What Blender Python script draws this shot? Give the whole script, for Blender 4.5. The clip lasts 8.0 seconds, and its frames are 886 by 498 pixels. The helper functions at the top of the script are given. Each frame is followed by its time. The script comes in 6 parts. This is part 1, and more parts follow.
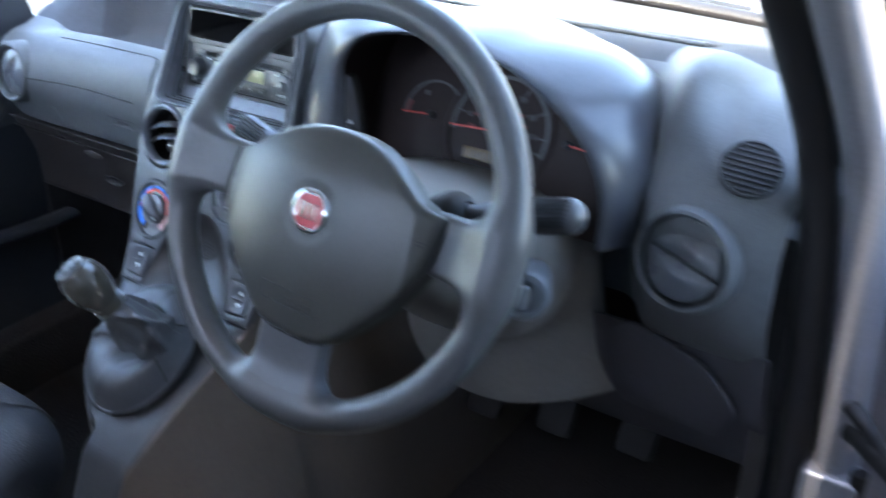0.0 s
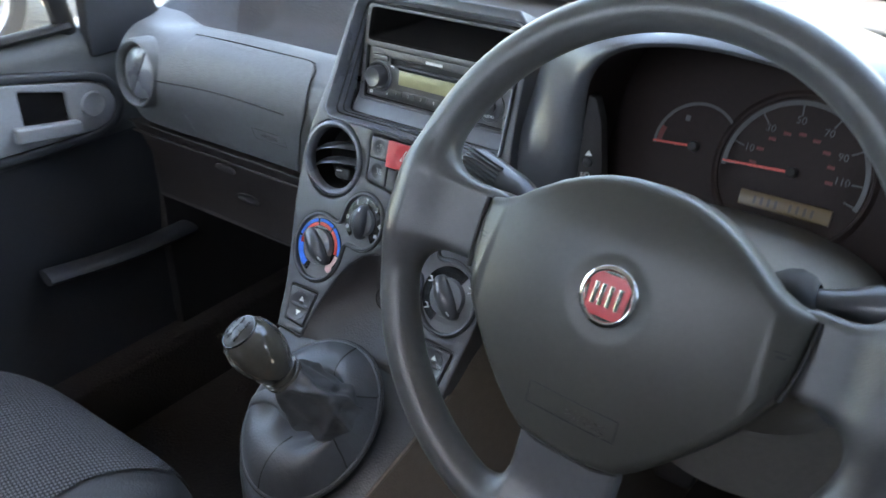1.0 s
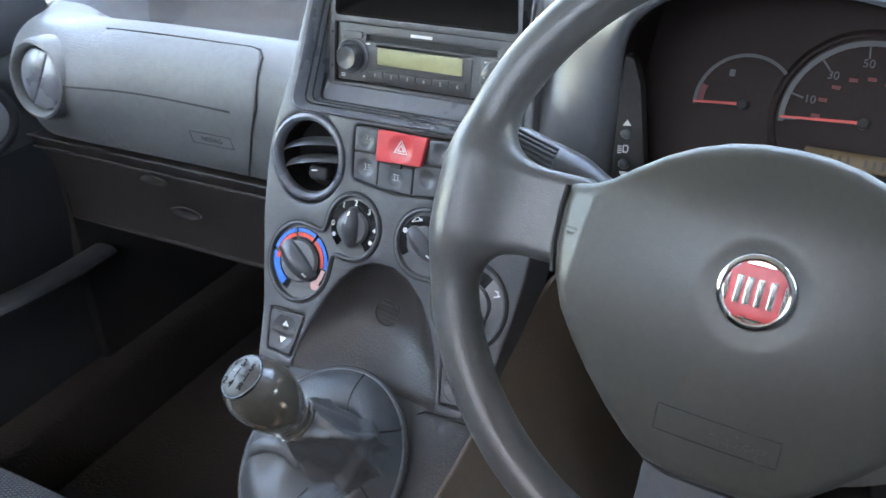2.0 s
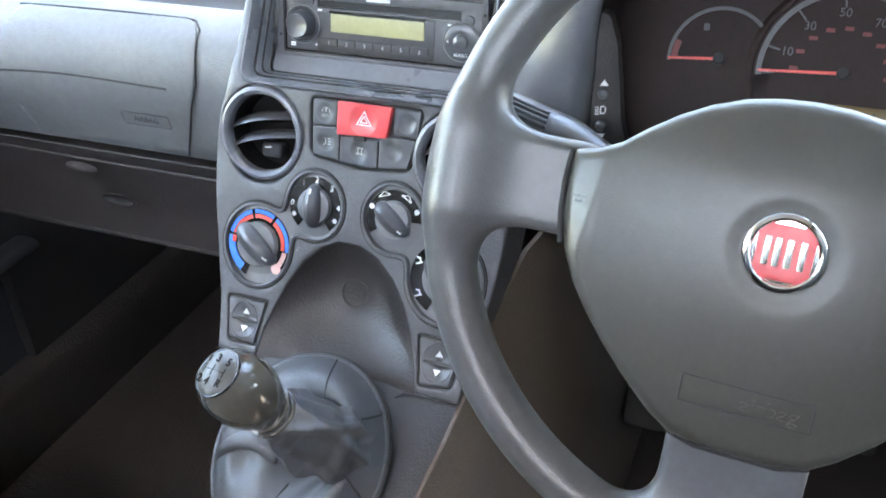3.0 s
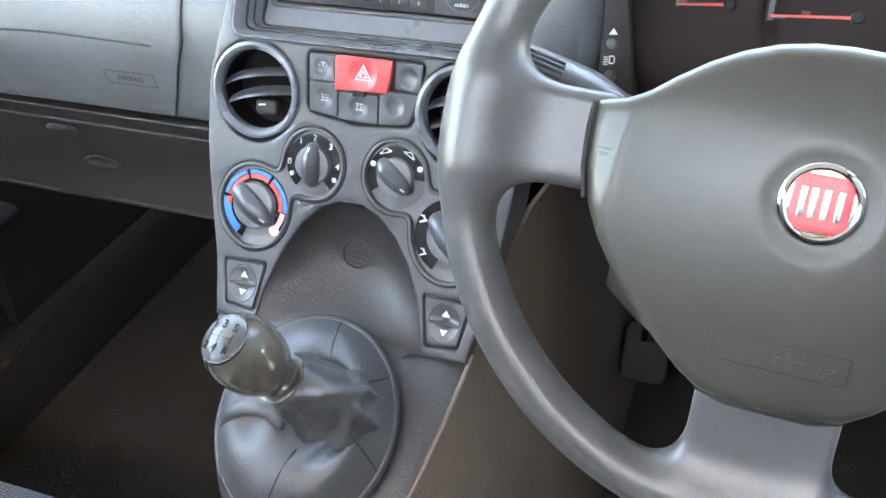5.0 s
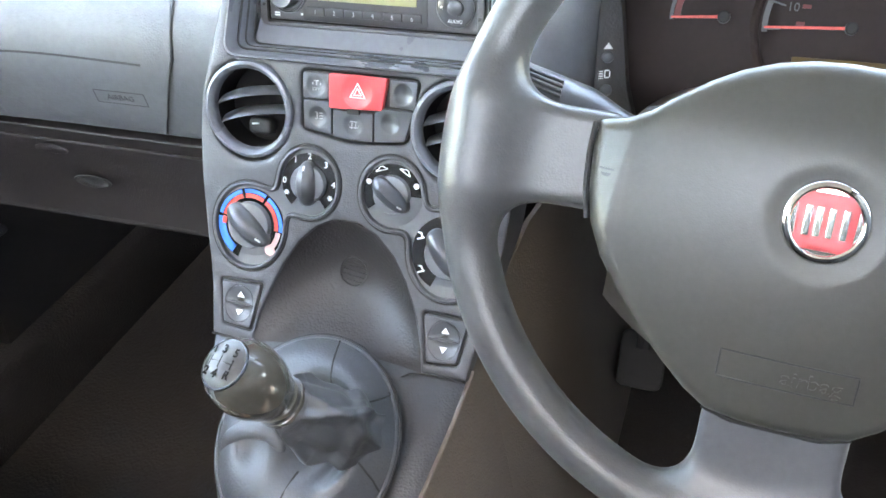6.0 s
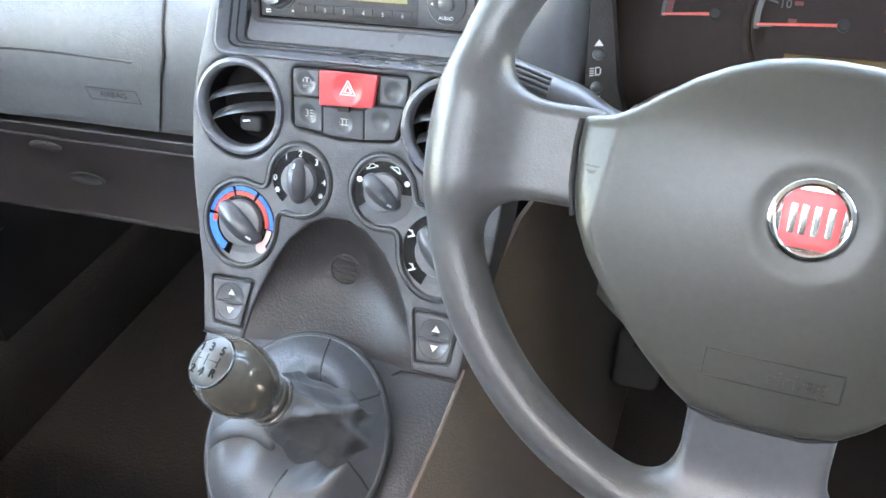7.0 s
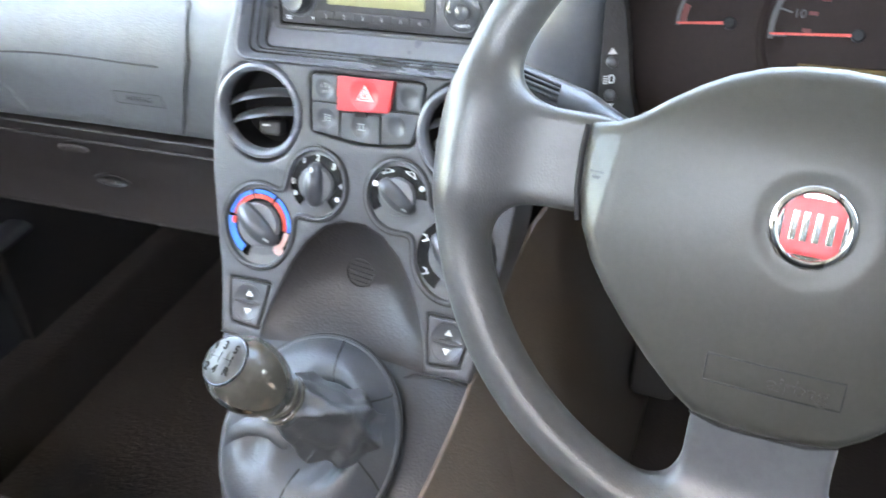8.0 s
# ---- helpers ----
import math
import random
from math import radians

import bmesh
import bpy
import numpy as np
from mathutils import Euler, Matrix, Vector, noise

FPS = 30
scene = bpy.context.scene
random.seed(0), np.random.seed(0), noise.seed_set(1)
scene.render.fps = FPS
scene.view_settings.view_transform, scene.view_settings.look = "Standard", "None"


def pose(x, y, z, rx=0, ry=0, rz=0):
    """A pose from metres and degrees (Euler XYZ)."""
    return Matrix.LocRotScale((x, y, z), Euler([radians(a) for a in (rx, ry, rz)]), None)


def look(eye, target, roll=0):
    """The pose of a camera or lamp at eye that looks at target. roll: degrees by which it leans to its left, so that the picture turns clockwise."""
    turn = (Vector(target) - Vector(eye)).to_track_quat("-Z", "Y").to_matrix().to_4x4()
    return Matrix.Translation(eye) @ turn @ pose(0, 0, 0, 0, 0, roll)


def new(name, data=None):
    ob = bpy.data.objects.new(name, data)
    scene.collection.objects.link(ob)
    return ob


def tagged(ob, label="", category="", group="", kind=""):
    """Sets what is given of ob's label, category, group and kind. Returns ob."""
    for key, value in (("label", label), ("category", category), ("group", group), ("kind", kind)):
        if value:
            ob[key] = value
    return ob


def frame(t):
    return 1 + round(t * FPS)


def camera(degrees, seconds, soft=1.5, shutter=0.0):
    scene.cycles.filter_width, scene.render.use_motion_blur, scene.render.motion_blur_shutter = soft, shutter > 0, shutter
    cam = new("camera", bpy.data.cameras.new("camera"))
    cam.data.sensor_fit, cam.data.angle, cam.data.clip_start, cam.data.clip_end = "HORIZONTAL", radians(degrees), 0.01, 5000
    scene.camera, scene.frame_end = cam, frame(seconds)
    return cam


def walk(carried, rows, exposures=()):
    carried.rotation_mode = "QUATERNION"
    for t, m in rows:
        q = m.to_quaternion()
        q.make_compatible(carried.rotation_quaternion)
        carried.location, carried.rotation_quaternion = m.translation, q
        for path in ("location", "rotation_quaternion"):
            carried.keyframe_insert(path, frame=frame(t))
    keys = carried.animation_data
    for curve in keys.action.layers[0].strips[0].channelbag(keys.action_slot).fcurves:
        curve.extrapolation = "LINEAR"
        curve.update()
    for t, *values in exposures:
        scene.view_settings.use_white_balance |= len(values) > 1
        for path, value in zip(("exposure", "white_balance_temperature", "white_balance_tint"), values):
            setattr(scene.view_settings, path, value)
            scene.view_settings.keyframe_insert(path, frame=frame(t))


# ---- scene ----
cam = camera(50.4, 8.0, 1.6, 0.5)
PATH = [
    (0, (0.8219, -0.7425, 1.3215), (0.3077, -0.0206, 0.8583), -0.71),
    (0.2, (0.7578, -0.7183, 1.3240), (0.2100, -0.0186, 0.8654), -1.38),
    (0.4, (0.6994, -0.6868, 1.3146), (0.1172, -0.0158, 0.8554), -1.51),
    (0.6, (0.6464, -0.6758, 1.3003), (0.0550, -0.0164, 0.8362), -1.00),
    (0.8, (0.6001, -0.6715, 1.2888), (0.0171, -0.0061, 0.8226), -0.45),
    (1, (0.5520, -0.6731, 1.2911), (0.0019, 0.0103, 0.8110), -1.09),
    (1.2, (0.5079, -0.6764, 1.2865), (-0.0039, 0.0261, 0.7920), -2.26),
    (2.3, (0.3620, -0.6388, 1.2436), (-0.0290, 0.1305, 0.7382), -2.59),
    (2.5, (0.3480, -0.6400, 1.2448), (-0.0052, 0.1430, 0.7327), -2.41),
    (2.7, (0.3406, -0.6430, 1.2369), (-0.0072, 0.1411, 0.7227), -2.49),
    (3, (0.3292, -0.6399, 1.2378), (-0.0138, 0.1340, 0.7054), -2.91),
    (3.5, (0.3211, -0.6407, 1.2319), (-0.0065, 0.1269, 0.6810), -3.01),
    (4, (0.3191, -0.6440, 1.2288), (-0.0069, 0.1156, 0.6660), -2.93),
    (5.5, (0.2913, -0.6300, 1.2330), (-0.0074, 0.1334, 0.6603), -3.40),
    (6, (0.2894, -0.6290, 1.2378), (-0.0058, 0.1370, 0.6668), -3.74),
    (6.5, (0.2908, -0.6282, 1.2361), (-0.0036, 0.1364, 0.6628), -3.86),
    (7, (0.2979, -0.6236, 1.2351), (-0.0009, 0.1402, 0.6631), -3.81),
    (7.5, (0.2988, -0.6254, 1.2329), (-0.0021, 0.1416, 0.6662), -3.62),
    (7.9, (0.2993, -0.6308, 1.2351), (-0.0026, 0.1359, 0.6685), -3.39),
    (8, (0.3117, -0.6275, 1.2363), (-0.0173, 0.1309, 0.6737), -4.17),
]
walk(cam, [(t, look(eye, target, roll)) for t, eye, target, roll in PATH],
     exposures=[(0.0, 4.4, 6400, 10), (0.4, 4.25, 6900, 10), (0.8, 4.15, 7500, 10), (1.2, 4.3, 7800, 10), (2.5, 5.2, 7900, 10), (4.0, 5.65, 8300, 10), (7.0, 5.8, 8400, 10), (8.0, 5.8, 8400, 10)])

# ---------- light ----------
world = bpy.data.worlds.new("world")
scene.world = world
world.use_nodes = True
wn = world.node_tree.nodes
sky = wn.new("ShaderNodeTexSky")
sky.sky_type, sky.sun_disc = "NISHITA", False
SUN_EL, SUN_AZ = 56.0, 180.0          # azimuth from straight ahead towards the driver's side
sky.sun_elevation, sky.sun_rotation = radians(SUN_EL), radians(SUN_AZ)
wn["Background"].inputs[1].default_value = 0.15
world.node_tree.links.new(sky.outputs[0], wn["Background"].inputs[0])
sun = new("sun", bpy.data.lights.new("sun", "SUN"))
sun.data.energy, sun.data.angle, sun.data.color = 2.0, radians(0.5), (1.0, 0.93, 0.82)
sd = Vector((math.sin(radians(SUN_AZ)) * math.cos(radians(SUN_EL)), math.cos(radians(SUN_AZ)) * math.cos(radians(SUN_EL)), math.sin(radians(SUN_EL))))
sun.matrix_world = look(sd * 20, (0, 0, 0))


# ---------- materials ----------
def material(name, col, rough=0.5, metal=0.0, grain=0.0, size=0.0012, mottle=0.12, big=0.05, coat=0.0, cells=True, spec=0.5):
    """A procedural surface: base colour with two scales of variation, and a fine moulded grain of the given relief."""
    m = bpy.data.materials.new(name)
    m.use_nodes = True
    nt = m.node_tree
    b = nt.nodes["Principled BSDF"]
    b.inputs["Roughness"].default_value, b.inputs["Metallic"].default_value = rough, metal
    b.inputs["Coat Weight"].default_value = coat
    b.inputs["Specular IOR Level"].default_value = spec
    b.inputs["Coat Roughness"].default_value = 0.08
    tc = nt.nodes.new("ShaderNodeTexCoord")
    n1 = nt.nodes.new("ShaderNodeTexNoise")
    n1.inputs["Scale"].default_value, n1.inputs["Detail"].default_value = 1 / big, 5.0
    n2 = nt.nodes.new("ShaderNodeTexNoise")
    n2.inputs["Scale"].default_value, n2.inputs["Detail"].default_value = 1 / (size * 4), 3.0
    add = nt.nodes.new("ShaderNodeMath")
    add.operation = "ADD"
    ramp = nt.nodes.new("ShaderNodeMapRange")
    ramp.inputs[1].default_value, ramp.inputs[2].default_value = 0.6, 1.4
    ramp.inputs[3].default_value, ramp.inputs[4].default_value = 1 - mottle, 1 + mottle
    mul = nt.nodes.new("ShaderNodeVectorMath")
    mul.operation = "SCALE"
    mul.inputs[0].default_value = col
    rr = nt.nodes.new("ShaderNodeMapRange")
    rr.inputs[1].default_value, rr.inputs[2].default_value = 0.3, 0.7
    rr.inputs[3].default_value, rr.inputs[4].default_value = max(0.02, rough - 0.025), rough + 0.025
    ln = nt.links.new
    ln(tc.outputs["Object"], n1.inputs["Vector"]), ln(tc.outputs["Object"], n2.inputs["Vector"])
    ln(n1.outputs[0], add.inputs[0]), ln(n2.outputs[0], add.inputs[1]), ln(add.outputs[0], ramp.inputs[0])
    ln(ramp.outputs[0], mul.inputs["Scale"]), ln(mul.outputs[0], b.inputs["Base Color"])
    ln(n1.outputs[0], rr.inputs[0]), ln(rr.outputs[0], b.inputs["Roughness"])
    if grain > 0:
        v = nt.nodes.new("ShaderNodeTexVoronoi" if cells else "ShaderNodeTexNoise")
        v.inputs["Scale"].default_value = 1 / size
        if cells:
            v.feature = "SMOOTH_F1"
        bp = nt.nodes.new("ShaderNodeBump")
        bp.inputs["Strength"].default_value, bp.inputs["Distance"].default_value = 1.0, grain
        bp.invert = cells
        ln(tc.outputs["Object"], v.inputs["Vector"]), ln(v.outputs[0], bp.inputs["Height"]), ln(bp.outputs[0], b.inputs["Normal"])
    return m


M_FASCIA = material("console_plastic", (0.057, 0.059, 0.064), 0.38, grain=0.00024, size=0.0013)
M_DASH = material("dash_plastic", (0.100, 0.105, 0.107), 0.45, grain=0.0003, size=0.0018, spec=0.36)
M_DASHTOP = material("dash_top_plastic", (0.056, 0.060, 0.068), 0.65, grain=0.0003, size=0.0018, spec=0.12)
M_HOOD = material("hood_plastic", (0.072, 0.076, 0.085), 0.31, grain=0.00010, size=0.0016)
M_DARK = material("dark_plastic", (0.022, 0.022, 0.024), 0.55, grain=0.0003, size=0.0016)
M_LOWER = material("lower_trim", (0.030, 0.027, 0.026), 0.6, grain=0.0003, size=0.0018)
M_COLUMN = material("column_plastic", (0.180, 0.172, 0.158), 0.45, grain=0.0002, size=0.0018)
M_LID = material("glove_lid_plastic", (0.030, 0.025, 0.024), 0.6, grain=0.0003, size=0.0018, spec=0.35)
# dark trim with warm bounced light put into its colour
M_TUNNELLIT = material("tunnel_trim_lit", (0.120, 0.094, 0.072), 0.5, grain=0.0003, size=0.0018)
M_WHEEL = material("wheel_plastic", (0.074, 0.074, 0.074), 0.36, grain=0.00009, size=0.0011)
M_SPOKE = material("spoke_plastic", (0.085, 0.088, 0.094), 0.33, grain=0.00005, size=0.0012)
M_BOUNCECUT = material("bounce_cut_dark", (0.03, 0.03, 0.032), 0.9, grain=0.003, size=0.008, big=0.4)
# for the added light-blocking walls only
M_SHADEWALL = material("shade_wall_dark", (0.065, 0.062, 0.058), 0.9, grain=0.002, size=0.01, big=0.5)
M_PAD = material("airbag_plastic", (0.050, 0.049, 0.042), 0.40, grain=0.000045, size=0.0009)
M_SATIN = material("satin_plastic", (0.13, 0.135, 0.14), 0.34, grain=0.0)
M_KNOB = material("knob_plastic", (0.055, 0.057, 0.062), 0.3, grain=0.0)
M_BLACK = material("gloss_black", (0.008, 0.008, 0.009), 0.22)
M_MATT = material("matt_black", (0.010, 0.010, 0.010), 0.7)
M_BUTTON = material("button_plastic", (0.06, 0.064, 0.07), 0.42)
M_RED = material("hazard_red", (0.55, 0.055, 0.06), 0.36)
M_MARKRED = material("marking_red", (0.65, 0.06, 0.04), 0.4)
M_MARKBLUE = material("marking_blue", (0.01, 0.17, 0.72), 0.4)
M_WHITE = material("marking_white", (0.75, 0.76, 0.76), 0.45)
M_GREY = material("marking_grey", (0.34, 0.345, 0.35), 0.45)
M_DIM = material("dial_print", (0.070, 0.070, 0.070), 0.5)
M_NUM = material("dial_numeral", (0.062, 0.062, 0.063), 0.5)
M_DIMRED = material("dial_print_red", (0.13, 0.017, 0.014), 0.5)
M_PINK = material("marking_pink", (0.75, 0.45, 0.42), 0.45)
M_CHROME = material("chrome", (0.78, 0.78, 0.77), 0.08, metal=1.0, mottle=0.03)
M_LEATHER = material("gaiter_leatherette", (0.056, 0.060, 0.066), 0.46, grain=0.0002, size=0.0020)
M_GEARKNOB = material("gear_knob_plastic", (0.075, 0.070, 0.060), 0.16, coat=0.8)
M_LCD = material("lcd_panel", (0.30, 0.29, 0.150), 0.3)
M_LCD2 = material("odometer_panel", (0.11, 0.064, 0.015), 0.35)
M_KNEE = material("knee_plastic", (0.065, 0.063, 0.070), 0.5, grain=0.0003, size=0.0018)
M_CREAM = material("pale_render", (0.42, 0.36, 0.27), 0.9, grain=0.004, size=0.03, big=0.8, mottle=0.35)
# shade of the dash-top tray as a colour
M_TRAYSHADE = material("tray_shade_dark", (0.032, 0.034, 0.038), 0.7, grain=0.0003, size=0.003, spec=0.2)
M_TRIMB = material("level_trim", (0.027, 0.024, 0.024), 0.5, grain=0.0002, size=0.0016)
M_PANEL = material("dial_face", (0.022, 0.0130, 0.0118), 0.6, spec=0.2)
# near-black: recess shade put into colour, also ink and dark joints
M_VOID = material("shade_and_ink_black", (0.005, 0.004, 0.004), 0.8, spec=0.2)
M_LEDGE = material("ledge_plastic", (0.115, 0.122, 0.136), 0.28)
M_SWITCH = material("switch_plastic", (0.058, 0.061, 0.067), 0.40)
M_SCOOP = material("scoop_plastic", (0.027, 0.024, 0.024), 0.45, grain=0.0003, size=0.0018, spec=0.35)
M_TUNNELTOP = material("tunnel_plastic", (0.033, 0.035, 0.039), 0.42, grain=0.0003, size=0.0018)
M_KNOBCAP = material("knob_cap_plastic", (0.050, 0.050, 0.048), 0.40)
M_LCDINK = material("display_ink", (0.05, 0.028, 0.010), 0.4)
M_RADIO = material("radio_plastic", (0.070, 0.070, 0.073), 0.38, grain=0.0001, size=0.0015)
M_KEY = material("key_plastic", (0.035, 0.034, 0.036), 0.42)
M_CARPET = material("carpet", (0.024, 0.019, 0.017), 0.95, grain=0.002, size=0.004, cells=False)
M_FABRIC = material("seat_fabric", (0.015, 0.017, 0.020), 0.9, grain=0.0006, size=0.002)


def woven_dots(m):
    """Rows of pale stitched dots over the cloth."""
    nt = m.node_tree
    b = nt.nodes["Principled BSDF"]
    old = b.inputs["Base Color"].links[0].from_socket
    tc = nt.nodes["Texture Coordinate"]
    v = nt.nodes.new("ShaderNodeTexVoronoi")
    v.inputs["Scale"].default_value, v.inputs["Randomness"].default_value = 1 / 0.0060, 0.10
    r = nt.nodes.new("ShaderNodeMapRange")
    r.inputs[1].default_value, r.inputs[2].default_value, r.inputs[3].default_value, r.inputs[4].default_value = 0.30, 0.42, 1.0, 0.0
    mix = nt.nodes.new("ShaderNodeMix")
    mix.data_type = "RGBA"
    mix.inputs["B"].default_value = (0.12, 0.127, 0.14, 1)
    mp = nt.nodes.new("ShaderNodeMapping")
    mp.inputs["Scale"].default_value, mp.inputs["Rotation"].default_value = (1.0, 1.5, 0.02), (0, 0, 0.3)
    nt.links.new(tc.outputs["Object"], mp.inputs["Vector"]), nt.links.new(mp.outputs[0], v.inputs["Vector"])
    nt.links.new(v.outputs["Distance"], r.inputs[0]), nt.links.new(r.outputs[0], mix.inputs["Factor"])
    nt.links.new(old, mix.inputs["A"]), nt.links.new(mix.outputs["Result"], b.inputs["Base Color"])


woven_dots(M_FABRIC)
M_VINYL = material("seat_bolster", (0.034, 0.037, 0.041), 0.6, grain=0.0005, size=0.0025)
M_DOORTRIM = material("door_trim", (0.036, 0.038, 0.042), 0.5, grain=0.0003, size=0.002)
M_SILVER = material("silver_plastic", (0.36, 0.37, 0.38), 0.38, metal=0.25)
M_PAINT = material("grey_paint", (0.26, 0.25, 0.27), 0.3, metal=0.4, coat=0.6)
M_RUBBER = material("door_seal_rubber", (0.012, 0.010, 0.010), 0.65)
M_HEAD = material("headlining", (0.42, 0.42, 0.41), 0.9, grain=0.0008, size=0.003, cells=False)
M_GROUND = material("gravel", (0.22, 0.20, 0.165), 0.9, grain=0.01, size=0.02, big=0.6, mottle=0.3)
M_CARPAINT = material("dark_car_paint", (0.03, 0.03, 0.035), 0.2, coat=0.8)
M_TYRE = material("tyre_rubber", (0.02, 0.02, 0.02), 0.8, grain=0.0006)
M_ALLOY = material("alloy", (0.55, 0.55, 0.56), 0.3, metal=0.6)


def glass(name):
    m = bpy.data.materials.new(name)
    m.use_nodes = True
    b = m.node_tree.nodes["Principled BSDF"]
    b.inputs["Transmission Weight"].default_value, b.inputs["Roughness"].default_value, b.inputs["IOR"].default_value = 1.0, 0.0, 1.45
    b.inputs["Base Color"].default_value = (0.93, 0.96, 0.95, 1)
    return m


M_GLASS = glass("window_glass")


# ---------- building helpers ----------
def thing(name, at, label, category, group="", kind=""):
    e = new(name)
    e.location, e.empty_display_size = at, 0.02
    return tagged(e, label, category, group, kind)


def mesh_from(name, verts, faces, mat, parent=None, label="", smooth=40, weld=0.0):
    me = bpy.data.meshes.new(name)
    me.from_pydata([tuple(v) for v in verts], [], faces)
    if weld > 0:
        bm = bmesh.new()
        bm.from_mesh(me)
        bmesh.ops.remove_doubles(bm, verts=bm.verts, dist=weld)
        bmesh.ops.recalc_face_normals(bm, faces=bm.faces)
        bm.to_mesh(me)
        bm.free()
    me.materials.append(mat)
    me.update()
    if smooth:
        me.polygons.foreach_set("use_smooth", [True] * len(me.polygons))
        me.set_sharp_from_angle(angle=radians(smooth))
    ob = new(name, me)
    if parent is not None:
        ob.parent = parent
        if parent.type == "EMPTY":
            ob.matrix_parent_inverse = Matrix.Translation(-parent.location)
    return tagged(ob, label) if label else ob


def part(name, bm, mat, parent, label="", smooth=40):
    verts, faces = bm
    return mesh_from(name, verts, faces, mat, parent, label, smooth, 2e-6)


def inset(poly, d):
    """A closed outline moved inwards by d (counter-clockwise outline)."""
    p = np.array(poly, float)
    a, c = p - np.roll(p, 1, 0), np.roll(p, -1, 0) - p
    na, nc = (np.stack([-e[:, 1], e[:, 0]], 1) / np.maximum(np.hypot(e[:, 0], e[:, 1]), 1e-9)[:, None] for e in (a, c))
    n = na + nc
    n /= np.maximum((n * n).sum(1, keepdims=True), 0.5) / 2
    return p + n * d


def inside(poly, pts):
    p, q = np.array(poly, float), np.array(pts, float)
    x, y = q[:, 0], q[:, 1]
    hit = np.zeros(len(q), bool)
    for (x1, y1), (x2, y2) in zip(p, np.roll(p, -1, 0)):
        if y1 != y2:
            hit ^= ((y1 > y) != (y2 > y)) & (x < (x2 - x1) * (y - y1) / (y2 - y1) + x1)
    return hit


def ccw(poly):
    p = np.array(poly, float)
    return p if (p[:, 0] * np.roll(p[:, 1], -1) - np.roll(p[:, 0], -1) * p[:, 1]).sum() > 0 else p[::-1]


def local(m):
    return lambda a, b, d: m @ Vector((a, b, d))


def plate(outline, mapf, back=0.004, rnd=0.001, holes=(), step=0.006, top=0.0):
    """A plate with rounded edges and holes: outline and holes in two coordinates, mapf(a, b, height) its place in space."""
    outline, holes = ccw(outline), [ccw(h)[::-1] for h in holes]
    loops = [inset(lp, rnd) for lp in [outline, *holes]]
    lo, hi = outline.min(0), outline.max(0)
    gx, gy = np.meshgrid(np.arange(lo[0] + step / 2, hi[0], step), np.arange(lo[1] + step / 2, hi[1], step))
    grid = np.stack([gx.ravel(), gy.ravel()], 1)
    keep = inside(inset(loops[0], step * 0.35), grid)
    for lp in loops[1:]:
        keep &= ~inside(inset(lp, step * 0.35), grid)
    pts, edges = [], []
    for lp in loops:
        n0 = len(pts)
        pts += [Vector(p) for p in lp]
        edges += [(n0 + k, n0 + (k + 1) % len(lp)) for k in range(len(lp))]
    pts += [Vector(p) for p in grid[keep]]
    from mathutils import geometry
    v2, _, tris, *_ = geometry.delaunay_2d_cdt(pts, edges, [], 0, 1e-7)
    mid = np.array([sum((v2[k] for k in t), Vector((0, 0))) / len(t) for t in tris])
    ok = inside(loops[0], mid)
    for lp in loops[1:]:
        ok &= ~inside(lp, mid)
    verts = [mapf(v[0], v[1], top) for v in v2]
    faces = [list(t) for t, k in zip(tris, ok) if k]
    for lp0 in [outline, *holes]:
        rings = [(rnd * (1 - math.sin(a)), -rnd * (1 - math.cos(a))) for a in (0, 0.52, 1.05, 1.57)] if rnd > 0 else [(0, 0)]
        rings.append((0, -back))
        base = None
        for ins, dep in rings:
            lp = inset(lp0, ins)
            n0 = len(verts)
            verts += [mapf(p[0], p[1], top + dep) for p in lp]
            if base is not None:
                n = len(lp)
                faces += [[base + k, n0 + k, n0 + (k + 1) % n, base + (k + 1) % n] for k in range(n)]
            base = n0
    return verts, faces


def circle(cx, cy, rx, ry=None, n=40):
    ry = rx if ry is None else ry
    return [(cx + rx * math.cos(2 * math.pi * k / n), cy + ry * math.sin(2 * math.pi * k / n)) for k in range(n)]


def rounded(points, r, n=5):
    """A polygon with its corners rounded by r."""
    p = ccw(points)
    out = []
    for a, b, c in zip(np.roll(p, 1, 0), p, np.roll(p, -1, 0)):
        u, v = (a - b) / np.linalg.norm(a - b), (c - b) / np.linalg.norm(c - b)
        s = min(r, 0.45 * np.linalg.norm(a - b), 0.45 * np.linalg.norm(c - b))
        for k in range(n + 1):
            t = k / n
            out.append(tuple(b + u * s * (1 - t) ** 2 + v * s * t ** 2))
    return out


def rrect(w, h, r, cx=0.0, cy=0.0, n=5):
    return rounded([(cx - w / 2, cy - h / 2), (cx + w / 2, cy - h / 2), (cx + w / 2, cy + h / 2), (cx - w / 2, cy + h / 2)], r, n)


def lathe(m, prof, seg=48, squash=1.0):
    verts, faces = [], []
    for r, h in prof:
        verts += [m @ Vector((r * math.cos(2 * math.pi * k / seg), squash * r * math.sin(2 * math.pi * k / seg), h)) for k in range(seg)]
    for j in range(len(prof) - 1):
        for k in range(seg):
            a, b = j * seg + k, j * seg + (k + 1) % seg
            faces.append([a, b, b + seg, a + seg])
    return verts, faces


